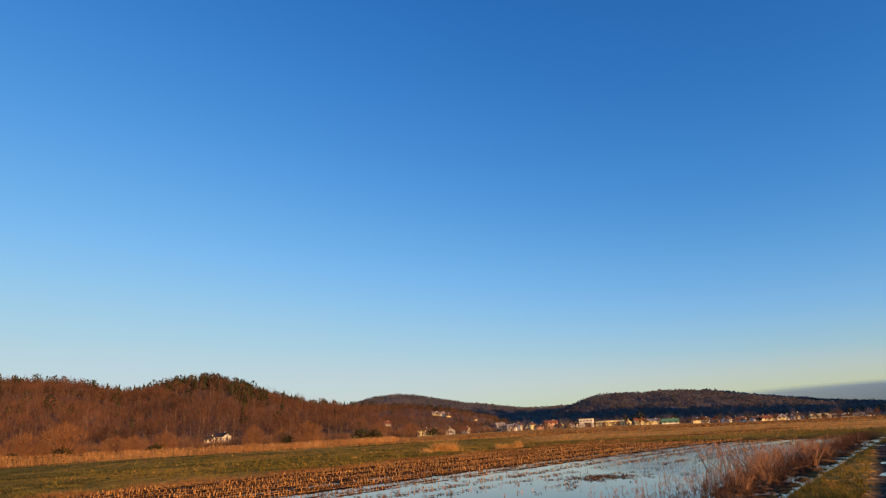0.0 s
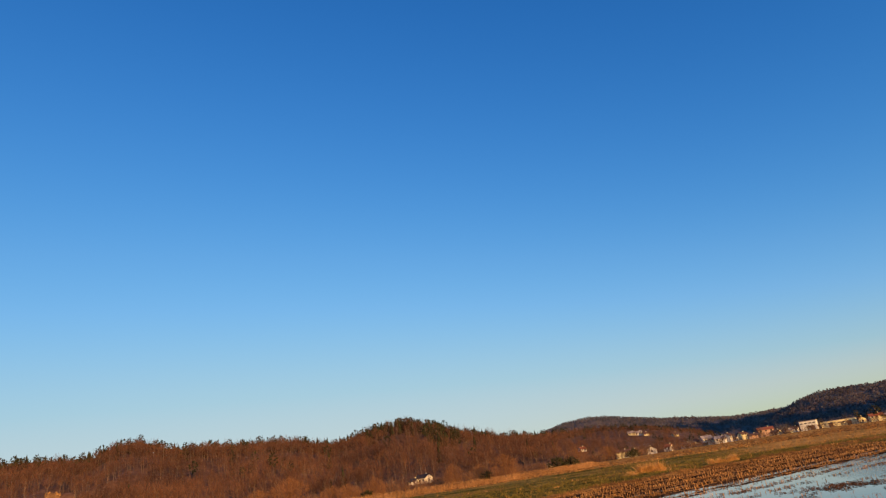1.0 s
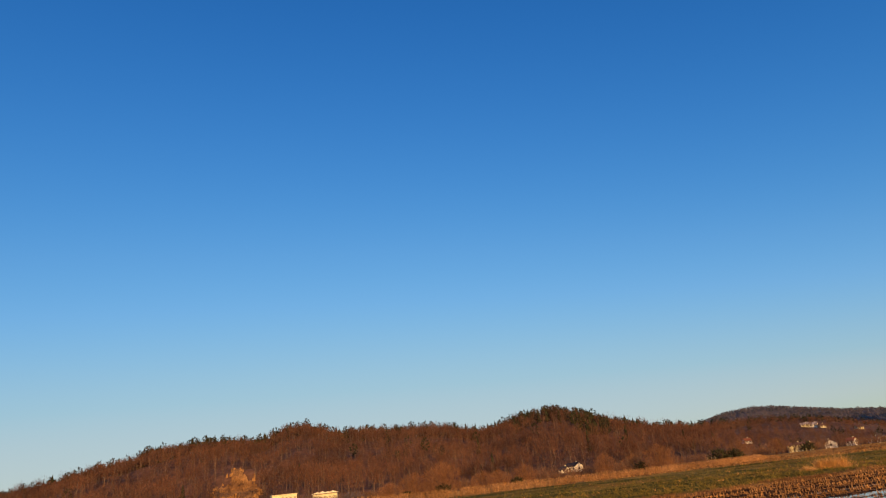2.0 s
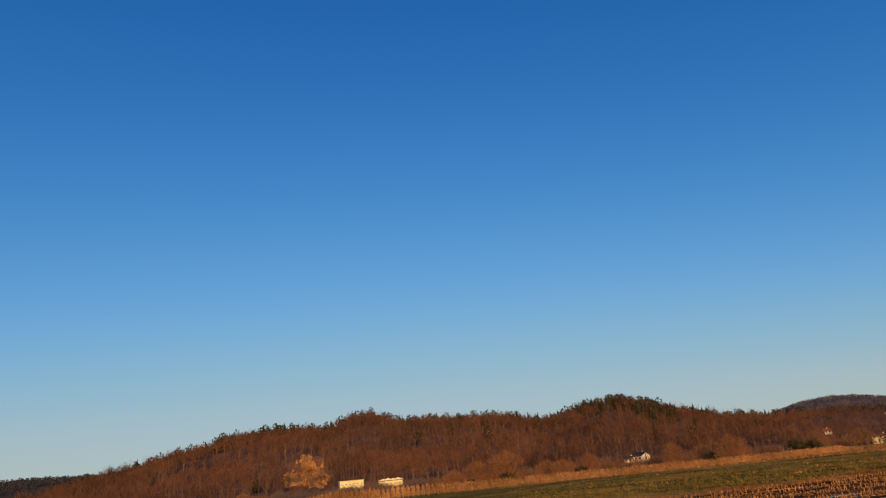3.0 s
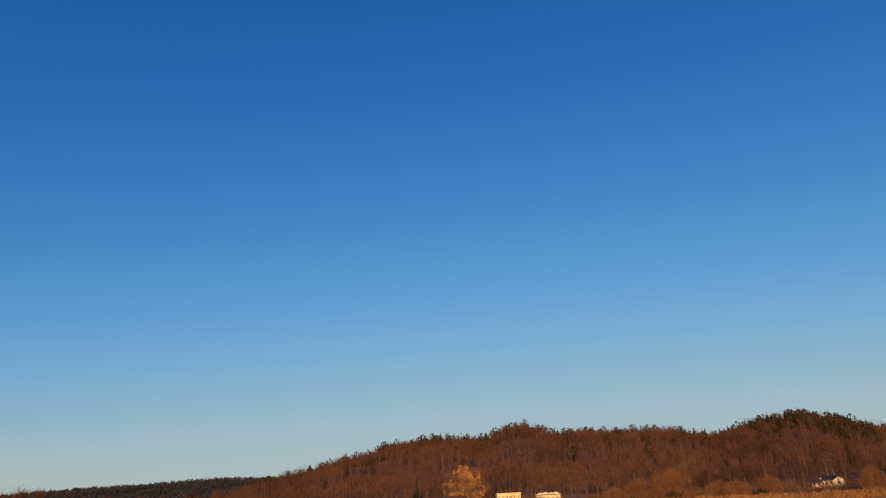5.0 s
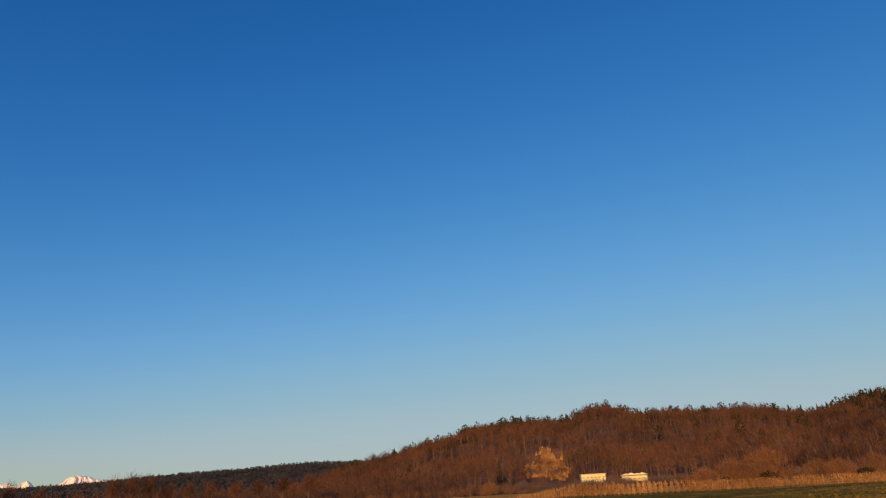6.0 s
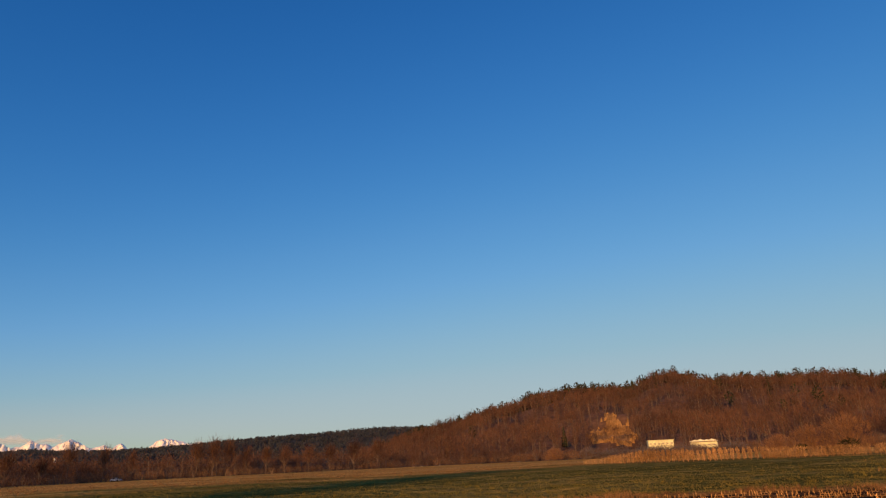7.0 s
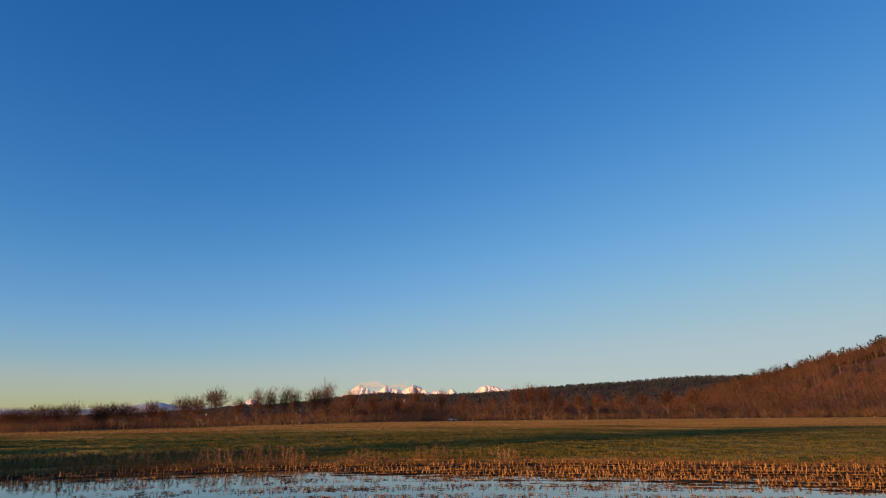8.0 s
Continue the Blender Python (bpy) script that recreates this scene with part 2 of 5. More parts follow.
EP = np.stack([np.interp(ALONG, edge_s, edge[:, k]) for k in (0, 1)], 1)
ET = np.gradient(EP, axis=0)
ET /= np.linalg.norm(ET, axis=1)[:, None]
EN = np.stack([ET[:, 1], -ET[:, 0]], 1)  # towards the one who films
TRACK_U, TRACK_N = np.array([0.608, 0.794]), np.array([0.794, -0.608])
WATER = -0.08


def to_edge(x, y):
    """Distance from the edge of the stubble field, positive on the flooded side."""
    x, y = np.ravel(x).astype(float), np.ravel(y).astype(float)
    out = np.zeros(len(x))
    for i in range(0, len(x), 20000):
        px, py = x[i:i + 20000, None], y[i:i + 20000, None]
        d2 = (px - EP[None, :, 0]) ** 2 + (py - EP[None, :, 1]) ** 2
        k = d2.argmin(1)
        side = (px[:, 0] - EP[k, 0]) * EN[k, 0] + (py[:, 0] - EP[k, 1]) * EN[k, 1]
        out[i:i + 20000] = np.sqrt(d2.min(1)) * np.sign(side)
    return out


def bank_of(y):
    """How far the dry stubble reaches from the field's edge to the flood water."""
    return np.interp(y, [-20, -14, -7, -3, 2, 7, 10, 20, 28, 36, 45, 70], [1.2, 1.2, 1.6, 3.4, 5.4, 6.2, 7.6, 10.6, 11.0, 12.6, 12.6, 12.0])


def gully(off):
    """Wheel tracks that run along the rows, every fourth row."""
    return smooth01(1 - np.abs(np.mod(off + 0.2, 3.0) - 2.4) / 0.8) * (off > 0)


def lie(x, y):
    """Height of the ground and its zones: dry grass, mud, track."""
    x, y = np.asarray(x, dtype=float), np.asarray(y, dtype=float)
    shape = x.shape
    x, y = x.ravel(), y.ravel()
    d = np.hypot(x, y)
    az = np.degrees(np.arctan2(-x, y))
    off = to_edge(x, y)
    q = x * TRACK_N[0] + y * TRACK_N[1]
    rough = wave(x, y, 3.5, 1) * 0.5 + wave(x, y, 1.1, 2) * 0.25
    shore = bank_of(y)
    ridge = 0.03 * np.cos(off / 0.75 * 6.283) - 0.055 * gully(off)
    soil = WATER + np.where(off < shore, 0.08 * (1 - off / shore), -0.014 * (off - shore)) + ridge + 0.04 * rough
    soil = np.maximum(soil, WATER - 0.22)
    along = x * TRACK_U[0] + y * TRACK_U[1]
    spit = np.exp(-((q + 4.7 + 0.5 * wave(along, q * 0, 9, 14)) / 0.6) ** 2) * smooth01((along - 10) / 5) * smooth01((56 - along) / 8)
    soil = np.maximum(soil, WATER - 0.12 + spit * (0.17 + 0.08 * rough))
    soil = np.maximum(soil, WATER + (0.06 + 0.05 * rough) * smooth01((along - 50) / 7) - 0.2 * (along < 50))
    margin = np.exp(-((q + 4.0) / 0.7) ** 2) * smooth01((along - 8) / 4)
    soil = np.where(margin > 0.3, np.maximum(soil, WATER + margin * (0.1 * wave(x, y, 1.7, 41) + 0.05 * wave(x, y, 0.6, 42))), soil)
    bank = np.where(q > -3.6, smooth01((q + 3.6) / 1.0), 0)
    ruts = np.exp(-((q + 1.25 + 0.06 * np.clip(along - 17, 0, 22)) / 0.3) ** 2) + np.exp(-((q - 0.4) / 0.3) ** 2)
    track = 0.02 + 0.05 * rough - ruts * (0.085 + 0.05 * wave(x, y, 7, 5))
    inside = soil * (1 - bank) + track * bank
    meadow = 0.08 + 0.05 * wave(x, y, 30, 8) + 0.045 * wave(x, y, 8, 9) + 0.03 * wave(x, y, 3, 10)
    t = smooth01((off + 0.9) / 1.4)
    z = meadow * (1 - t) + inside * t
    # the land falls away a little beyond the village field and towards the river
    fall = np.tan(np.radians(np.interp(az, [-70, -33, -24, -14, -8], [0.36, 0.34, 0.28, 0.03, 0]))) * 560 * np.clip((d - 150) / 410, 0, 1.2)
    fall = fall + np.tan(np.radians(np.interp(az, [98, 115, 129, 150], [0, 0.18, 0.3, 0.3]))) * 165 * np.clip((d - 60) / 105, 0, 1.6)
    z = z - fall
    right = smooth01((-2 - az) / 8) * (az > -120)
    dry = smooth01((d - 58 + 12 * wave(x, y, 40, 3)) / 30) * right
    dry = np.maximum(dry, smooth01((d - np.interp(az, [52, 62], [100, 66]) + 20 * wave(x, y, 34, 4)) / 75) * 0.95)
    dry = np.maximum(dry, smooth01((d - 132) / 8) * (az > 0) * (az < 54) * 0.9)
    dry = np.maximum(dry, np.exp(-((off + 0.4) / 0.9) ** 2) * 0.8)
    dry = np.maximum(dry, 0.5 * np.clip(wave(x, y, 28, 16) + 0.2, 0, 1) * smooth01((40 - az) / 20) * (az > -60))
    mud = t * (1 - bank) * (1 - smooth01((along - 50) / 8))
    grassy = bank * np.clip(0.35 + 0.4 * wave(x, y, 2.2, 6), 0, 0.8)
    dry = np.where(t * bank > 0.5, grassy, dry)
    tr = t * bank * np.clip(ruts * 1.2, 0, 1)
    return z.reshape(shape), dry.reshape(shape), mud.reshape(shape), tr.reshape(shape)


def strip(name, az, d, zfun, mats, smooth=True):
    """A sheet over rings of distance d and bearings az."""
    A, D = np.meshgrid(az, d)
    X, Y = polar(A, D)
    Z = zfun(A, D, X, Y)
    w = len(az)
    i = (np.arange(len(d) - 1)[:, None] * w + np.arange(w - 1)[None, :]).ravel()
    f = np.stack([i, i + w, i + w + 1, i + 1], 1)
    return mesh_of(name, np.stack([X.ravel(), Y.ravel(), Z.ravel()], 1), f[:, ::-1], mats, smooth=smooth), X, Y


az = np.concatenate([np.arange(-46, 138, 0.42), np.arange(138, 314.1, 4)])
rings = [0.05]
while rings[-1] < 4900:
    r = rings[-1]
    rings.append(r + (0.35 if r < 9 else max(0.14, r * 0.0125) if r < 58 else r * 0.016 if r < 110 else r * 0.045))
me, X, Y = strip("ground", az, np.array(rings), lambda A, D, x, y: lie(x, y)[0], [ground_mat])
zc = lie(X, Y)
col = me.color_attributes.new("zones", "FLOAT_COLOR", "POINT")
col.data.foreach_set("color", np.stack([zc[1].ravel(), zc[2].ravel(), zc[3].ravel(), np.ones(X.size)], 1).astype(np.float32).ravel())
tagged(new("ground", me), "flat winter meadow, muddy maize stubble and rutted grassy track", "ground", kind="structure")

bm = bmesh.new()
ring = [bm.verts.new((EP[i, 0] + EN[i, 0] * 1.0, EP[i, 1] + EN[i, 1] * 1.0, WATER)) for i in range(0, 300, 4)]
tail = [bm.verts.new((TRACK_U[0] * s + TRACK_N[0] * o, TRACK_U[1] * s + TRACK_N[1] * o, WATER)) for s, o in ((110, 1), (60, 1), (0, 1), (-50, 1))]
bmesh.ops.triangulate(bm, faces=[bm.faces.new(ring + tail)])
bm.normal_update()
me = bpy.data.meshes.new("water")
if sum(f.normal.z for f in bm.faces) < 0:
    bmesh.ops.reverse_faces(bm, faces=bm.faces[:])
bm.to_mesh(me)
bm.free()
me.materials.append(water_mat)
tagged(new("water", me), "still shallow flood water reflecting the blue sky", "water", kind="structure")

# ---- plants, as triangles to be strewn ----


def spike(p, q, w, rng):
    """One sliver from p to q."""
    p, q = np.asarray(p, float), np.asarray(q, float)
    s = np.cross(q - p, rng.normal(size=3))
    s *= w / (np.linalg.norm(s) + 1e-9) / 2
    return [p - s, p + s, q]


def stem(p, q, w0, w1, sides=3):
    """A tapered stick, open at its ends."""
    p, q = np.asarray(p, float), np.asarray(q, float)
    d = (q - p) / (np.linalg.norm(q - p) + 1e-9)
    s = np.cross(d, (0.3, 0.9, 0.2))
    s /= np.linalg.norm(s)
    t = np.cross(d, s)
    tri = []
    ring = [(math.cos(6.283 * k / sides), math.sin(6.283 * k / sides)) for k in range(sides + 1)]
    for (a, b), (c, e) in zip(ring[:-1], ring[1:]):
        m0, m1 = p + (s * a + t * b) * w0, p + (s * c + t * e) * w0
        m2, m3 = q + (s * c + t * e) * w1, q + (s * a + t * b) * w1
        tri += [[m0, m1, m2], [m0, m2, m3]]
    return tri


def bare_tree(seed, twigs=106, limbs=4, width=0.0116, length=0.11, crown=(0.26, 0.37), low=0.63, sides=3, fill=0.45):
    """Bare crown 1 m high: wood triangles and twig triangles."""
    r = np.random.RandomState(seed)
    lean = r.normal(size=2) * 0.04
    top = np.array([lean[0], lean[1], 0.8])
    wood = stem((0, 0, -0.03), top * 0.5, 0.011, 0.008, sides) + stem(top * 0.5, top, 0.008, 0.002, sides)
    fine = []
    ends = []
    for k in range(limbs):
        h = r.uniform(0.22 if fill < 0.6 else 0.12, 0.7)
        a = k * 2.4 + r.uniform(-0.4, 0.4)
        p = top * h / 0.8
        reach = crown[0] * r.uniform(0.5, 0.95) * (1.15 - abs(h - 0.42))
        e = p + np.array([math.cos(a) * reach, math.sin(a) * reach, r.uniform(0.15, 0.36)])
        wood += stem(p, e, 0.005, 0.0015, 3)
        ends += [(p, e)]
    for k in range(twigs):
        u = r.normal(size=3)
        u /= np.linalg.norm(u)
        u *= r.uniform(0.15, 1) ** fill
        p = np.array([u[0] * crown[0], u[1] * crown[0], low + u[2] * crown[1]])
        if k % (2 if fill < 0.6 else 4) and ends:
            a, e = ends[r.randint(len(ends))]
            p = p * 0.5 + (a + (e - a) * r.uniform(0.4, 1)) * 0.5
        d = p - np.array([0, 0, low - crown[1] * 1.1]) + r.normal(size=3) * 0.16
        d /= np.linalg.norm(d)
        fine.append(spike(p, p + d * length * r.uniform(0.6, 1.3), width * r.uniform(0.6, 1.4), r))
    return np.array(wood), np.array(fine)


def conifer(seed, layers=7, slim=0.17):
    r = np.random.RandomState(seed)
    wood = stem((0, 0, -0.03), (0, 0, 0.95), 0.014, 0.003)
    fine = []
    for k in range(layers):
        h0 = 0.14 + 0.8 * k / layers
        rad = slim * (1 - 0.9 * k / layers) * r.uniform(0.8, 1.15)
        for j in range(9):
            a = j * 0.7 + k + r.uniform(-0.2, 0.2)
            s = r.uniform(0.65, 1.1)
            o = np.array([math.cos(a) * rad * s, math.sin(a) * rad * s, h0 - 0.05 * r.uniform(0.4, 1.4)])
            side = np.array([-math.sin(a), math.cos(a), 0]) * rad * 0.42
            fine.append([o - side, o + side, (0, 0, h0 + 0.16)])
            fine.append([o - side * 0.6 - (0, 0, 0.03), o + side * 0.6, (0, 0, h0 + 0.05)])
    return np.array(wood), np.array(fine)


def pine(seed):
    """Bare stem with a flat dark head."""
    r = np.random.RandomState(seed)
    wood = stem((0, 0, -0.03), (0, 0, 0.9), 0.014, 0.006)
    fine = []
    for k in range(60):
        u = r.normal(size=3)
        u *= r.uniform(0.4, 1) ** 0.5 / np.linalg.norm(u)
        p = np.array([u[0] * 0.18, u[1] * 0.18, 0.68 + u[2] * 0.28])
        fine.append(spike(p, p + r.normal(size=3) * 0.04 + u * 0.05, 0.1, r))
    return np.array(wood), np.array(fine)


def shrub(seed, twigs=80, width=0.010, length=(0.14, 0.26), loose=0.35):
    """Many rods from one foot."""
    r = np.random.RandomState(seed)
    fine, wood = [], []
    for k in range(5):
        a, s = r.uniform(0, 6.28), r.uniform(0.1, 0.35)
        wood += stem((0, 0, -0.03), (math.cos(a) * s, math.sin(a) * s, r.uniform(0.5, 0.8)), 0.012, 0.004)
    for k in range(twigs):
        a, s = r.uniform(0, 6.28), r.uniform(0, 0.5) ** 0.8
        h = r.uniform(0.05, 0.75) * (1 - 0.6 * s)
        p = np.array([math.cos(a) * s * 0.75, math.sin(a) * s * 0.75, h])
        d = np.array([math.cos(a) * s, math.sin(a) * s, 0.75]) + r.normal(size=3) * loose
        fine.append(spike(p, p + d / np.linalg.norm(d) * r.uniform(*length), width * r.uniform(0.6, 1.5), r))
    return np.array(wood), np.array(fine)


def tuft(seed, blades=7, spread=0.35, width=0.05):
    r = np.random.RandomState(seed)
    fine = []
    for k in range(blades):
        a = r.uniform(0, 6.28)
        p = np.array([math.cos(a), math.sin(a), 0]) * r.uniform(0, 0.12) - (0, 0, 0.05)
        q = np.array([math.cos(a) * spread * r.uniform(0.3, 1.3), math.sin(a) * spread * r.uniform(0.3, 1.3), r.uniform(0.5, 1)])
        fine.append(spike(p, q, width, r))
    return np.zeros((0, 3, 3)), np.array(fine)


def stub(seed):
    """A cut maize stalk 1 high with torn leaf."""
    r = np.random.RandomState(seed)
    t = np.array([r.normal() * 0.1, r.normal() * 0.1, 1.0])
    fine = stem((0, 0, -0.2), t * 0.5, 0.115, 0.1, 3) + stem(t * 0.45, t, 0.09, 0.075, 3)
    for k in range(r.randint(2, 6)):
        a, h = r.uniform(0, 6.28), r.uniform(0.2, 1.0)
        e = np.array([math.cos(a) * 0.3, math.sin(a) * 0.3, h - r.uniform(0.1, 0.6)])
        fine.append(spike(t * h, e, 0.17, r))
    return np.zeros((0, 3, 3)), np.array(fine)


def scrap(seed):
    """Torn leaves and stalk pieces lying flat."""
    r = np.random.RandomState(seed)
    fine = []
    for k in range(4):
        a = r.uniform(0, 6.28)
        p = np.array([r.normal() * 0.4, r.normal() * 0.4, r.uniform(0.0, 0.1)])
        fine.append(spike(p, p + np.array([math.cos(a), math.sin(a), r.uniform(-0.02, 0.16)]) * r.uniform(0.5, 1.1), 0.16, r))
    return np.zeros((0, 3, 3)), np.array(fine)


def maize(seed):
    """A dry standing maize plant 1 high."""
    r = np.random.RandomState(seed)
    fine = stem((0, 0, -0.02), (r.normal() * 0.03, r.normal() * 0.03, 0.95), 0.009, 0.004, 3)
    for k in range(10):
        a, h = k * 3.0 + r.uniform(-0.5, 0.5), 0.15 + 0.075 * k
        m = np.array([math.cos(a) * 0.1, math.sin(a) * 0.1, h + 0.08])
        e = np.array([math.cos(a) * 0.16, math.sin(a) * 0.16, h - r.uniform(0.02, 0.2)])
        fine.append(spike(m, (0, 0, h), 0.042, r))
        fine.append(spike(m, e, 0.05, r))
    for k in range(5):
        a = r.uniform(0, 6.28)
        fine.append(spike((0, 0, 0.9), (math.cos(a) * 0.06, math.sin(a) * 0.06, 1.02), 0.015, r))
    return np.zeros((0, 3, 3)), np.array(fine)


def weedy(seed):
    """A dead weed 1 high: a thin stem with a feathery head."""
    r = np.random.RandomState(seed)
    top = np.array([r.normal() * 0.12, r.normal() * 0.12, 0.92])
    fine = stem((0, 0, -0.05), top, 0.009, 0.005, 3)
    for k in range(22):
        h, a = r.uniform(0.25, 1.0) ** 0.7, r.uniform(0, 6.28)
        s = 0.1 + 0.13 * r.rand()
        p = top * h
        fine.append(spike(p, p + np.array([math.cos(a) * s, math.sin(a) * s, r.uniform(0.06, 0.24)]), 0.016, r))
    return np.zeros((0, 3, 3)), np.array(fine)


def weed_bush(seed):
    """A dead weed bush 1 high: many thin stems fanning out of one root, feathery at the ends."""
    r = np.random.RandomState(seed)
    fine = []
    for k in range(13):
        a, lean = r.uniform(0, 6.28), r.uniform(0.05, 0.55)
        tip = np.array([math.cos(a) * lean, math.sin(a) * lean, r.uniform(0.6, 1.0)])
        root = np.array([r.normal() * 0.06, r.normal() * 0.06, -0.05])
        fine += stem(root, tip, 0.008, 0.003, 3)
        for j in range(11):
            h, b = r.uniform(0.35, 1.0) ** 0.6, r.uniform(0, 6.28)
            p = root + (tip - root) * h
            fine.append(spike(p, p + np.array([math.cos(b) * 0.08, math.sin(b) * 0.08, r.uniform(0.03, 0.13)]), 0.011, r))
    return np.zeros((0, 3, 3)), np.array(fine)


def strew(name, kinds, which, x, y, z, size, mats, label, category, seed=1, wide=None, lean=0.0):
    """One object of many plants. kinds: (wood, fine, wood material, fine material)."""
    r = np.random.RandomState(seed)
    x, y, z, size = (np.asarray(v, dtype=float) for v in (x, y, z, size))
    which = np.asarray(which)
    wide = np.ones(len(x)) if wide is None else np.asarray(wide)
    tri, idx = [], []
    turn = r.uniform(0, 6.283, len(x))
    tip = r.normal(size=(len(x), 2)) * lean
    for k, (wood, fine, mw, mf) in enumerate(kinds):
        s = np.where(which == k)[0]
        if not len(s):
            continue
        c, sn = np.cos(turn[s])[:, None, None], np.sin(turn[s])[:, None, None]
        for t, m in ((wood, mw), (fine, mf)):
            if not len(t):
                continue
            t = np.asarray(t)
            w = (size[s] * wide[s])[:, None, None]
            zz = t[None, :, :, 2] * size[s][:, None, None]
            X = (c * t[None, :, :, 0] - sn * t[None, :, :, 1]) * w + zz * tip[s, 0][:, None, None] + x[s][:, None, None]
            Y = (sn * t[None, :, :, 0] + c * t[None, :, :, 1]) * w + zz * tip[s, 1][:, None, None] + y[s][:, None, None]
            tri.append(np.stack([X, Y, zz + z[s][:, None, None]], -1).reshape(-1, 3, 3))
            idx.append(np.full(len(tri[-1]), m))
    v = np.concatenate(tri).reshape(-1, 3)
    me = mesh_of(name, v, np.arange(len(v)).reshape(-1, 3), mats, np.concatenate(idx))
    return tagged(new(name, me), label, category, kind="stuff")


# ---- hills ----


class Hill:
    """A ridge seen over bearings az0 to az1: the height of its skyline by bearing, its foot and its crest."""

    def __init__(self, skyline, foot, crest, trees, seed):
        self.az, self.el = np.array(skyline, dtype=float).T
        self.foot, self.crest, self.trees, self.seed = foot, crest, trees, seed

    def low(self, az):
        """Lower trees among the gardens at the near hill's end."""
        return np.interp(az, [3, 11], [0.45, 1.0]) if self.seed == 11 else np.ones_like(az)

    def ends(self, az):
        f = np.interp(az, *np.array(self.foot, dtype=float).T)
        c = np.interp(az, *np.array(self.crest, dtype=float).T)
        return f, c

    def z(self, az, d):
        order = np.argsort(self.az)
        el = np.interp(az, self.az[order], self.el[order])
        f, c = self.ends(az)
        top = np.maximum(c * np.tan(np.radians(el)) + EYE - self.trees * self.low(az), 0)
        t = (d - f) / (c - f)
        x, y = polar(az, d)
        body = np.where(t < 1, smooth01(t) * 0.45 + np.clip(t, 0, 1) * 0.55, 1 - smooth01((t - 1) / 1.6))
        bulge = (wave(x, y, 190, self.seed) * 0.09 + wave(x, y, 75, self.seed + 1) * 0.045) * np.clip(np.sin(np.clip(t, 0, 1) * 3.1416), 0, 1)
        return top * np.maximum(body + bulge * (t > 0), 0) - 6.0 * (t < 0.02)

    def build(self, name, label, mat, rings=46, stepaz=0.5):
        az = np.arange(self.az.min(), self.az.max() + 0.01, stepaz)
        t = np.concatenate([np.linspace(-0.02, 1.1, rings), np.linspace(1.2, 2.6, 8)])
        A, T = np.meshgrid(az, t)
        f, c = self.ends(A)
        D = f + (c - f) * T
        X, Y = polar(A, D)
        Z = self.z(A, D)
        w = len(az)
        i = (np.arange(len(t) - 1)[:, None] * w + np.arange(w - 1)[None, :]).ravel()
        me = mesh_of(name, np.stack([X.ravel(), Y.ravel(), Z.ravel()], 1), np.stack([i + 1, i + w + 1, i + w, i], 1), [mat], smooth=True)
        return tagged(new(name, me), label, "hill", kind="structure")

    def sow(self, gap, seed, tmin=0.02, tmax=1.13):
        """Places for trees, about gap metres apart, with t from the foot to the crest."""
        r = np.random.RandomState(seed)
        fmin, cmax = min(p[1] for p in self.foot), max(p[1] for p in self.crest)
        lo, hi = math.radians(self.az.min()), math.radians(self.az.max())
        area = (hi - lo) / 2 * ((cmax * 1.15) ** 2 - fmin ** 2)
        k = int(area / gap ** 2)
        d = np.sqrt(r.uniform(fmin ** 2, (cmax * 1.15) ** 2, k))
        az = np.degrees(r.uniform(lo, hi, k))
        f, c = self.ends(az)
        t = (d - f) / (c - f)
        ok = (t > tmin) & (t < tmax)
        return az[ok], d[ok], t[ok]


# an unseen hill added at the right, to shade the hills behind the village
n = np.linspace(590, 2400, 90)
s = np.linspace(60, 560, 26)
N, S = np.meshgrid(n, s)
TO_SUN = (math.sin(radians(SUN_AZ)), math.cos(radians(SUN_AZ)))
X, Y = S * TO_SUN[0] - N * TO_SUN[1], S * TO_SUN[1] + N * TO_SUN[0]
Z = np.interp(N, [600, 650, 720, 830, 930, 1150, 1300, 1450, 1750, 2100, 2400], [0, 150, 185, 195, 110, 110, 310, 345, 345, 250, 0]) * np.cos(np.clip((S - 310) / 250, -1, 1) * 1.5708) ** 2 * (1 + 0.12 * wave(N, S, 120, 17)) - 1
w = len(n)
i = (np.arange(len(s) - 1)[:, None] * w + np.arange(w - 1)[None, :]).ravel()
tagged(new("shade_hill", mesh_of("shade_hill", np.stack([X.ravel(), Y.ravel(), Z.ravel()], 1), np.stack([i, i + 1, i + w + 1, i + w], 1), [forest_floor], smooth=True)), "unseen bare hill added to shade the hills behind the village", "hill", kind="structure")

near_hill = Hill([(72, 0.6), (70, 1.8), (68, 2.7), (66.9, 3.05), (63, 3.9), (58, 5.05), (55.8, 5.85), (53, 6.15), (50, 6.3), (47.3, 5.95), (45.2, 6.8), (43, 6.85), (41, 6.15),
                  (38.6, 6.05), (34.4, 5.9), (31, 5.7), (28, 5.0), (26, 5.3), (24, 5.75), (22.4, 5.97), (20.8, 5.85), (18.3, 5.2), (15.4, 4.3), (12.6, 3.45), (8.3, 3.05), (4, 2.85), (0, 2.35), (-3, 1.6), (-5, 0.9)],
                 [(-5, 560), (5, 470), (20, 400), (45, 405), (60, 440), (72, 480)], [(-5, 820), (5, 800), (20, 780), (45, 770), (60, 780), (72, 800)], 15, 11)
near_hill.build("hill_near", "wooded hill with brown winter leaf litter", litter, 60, 0.35)
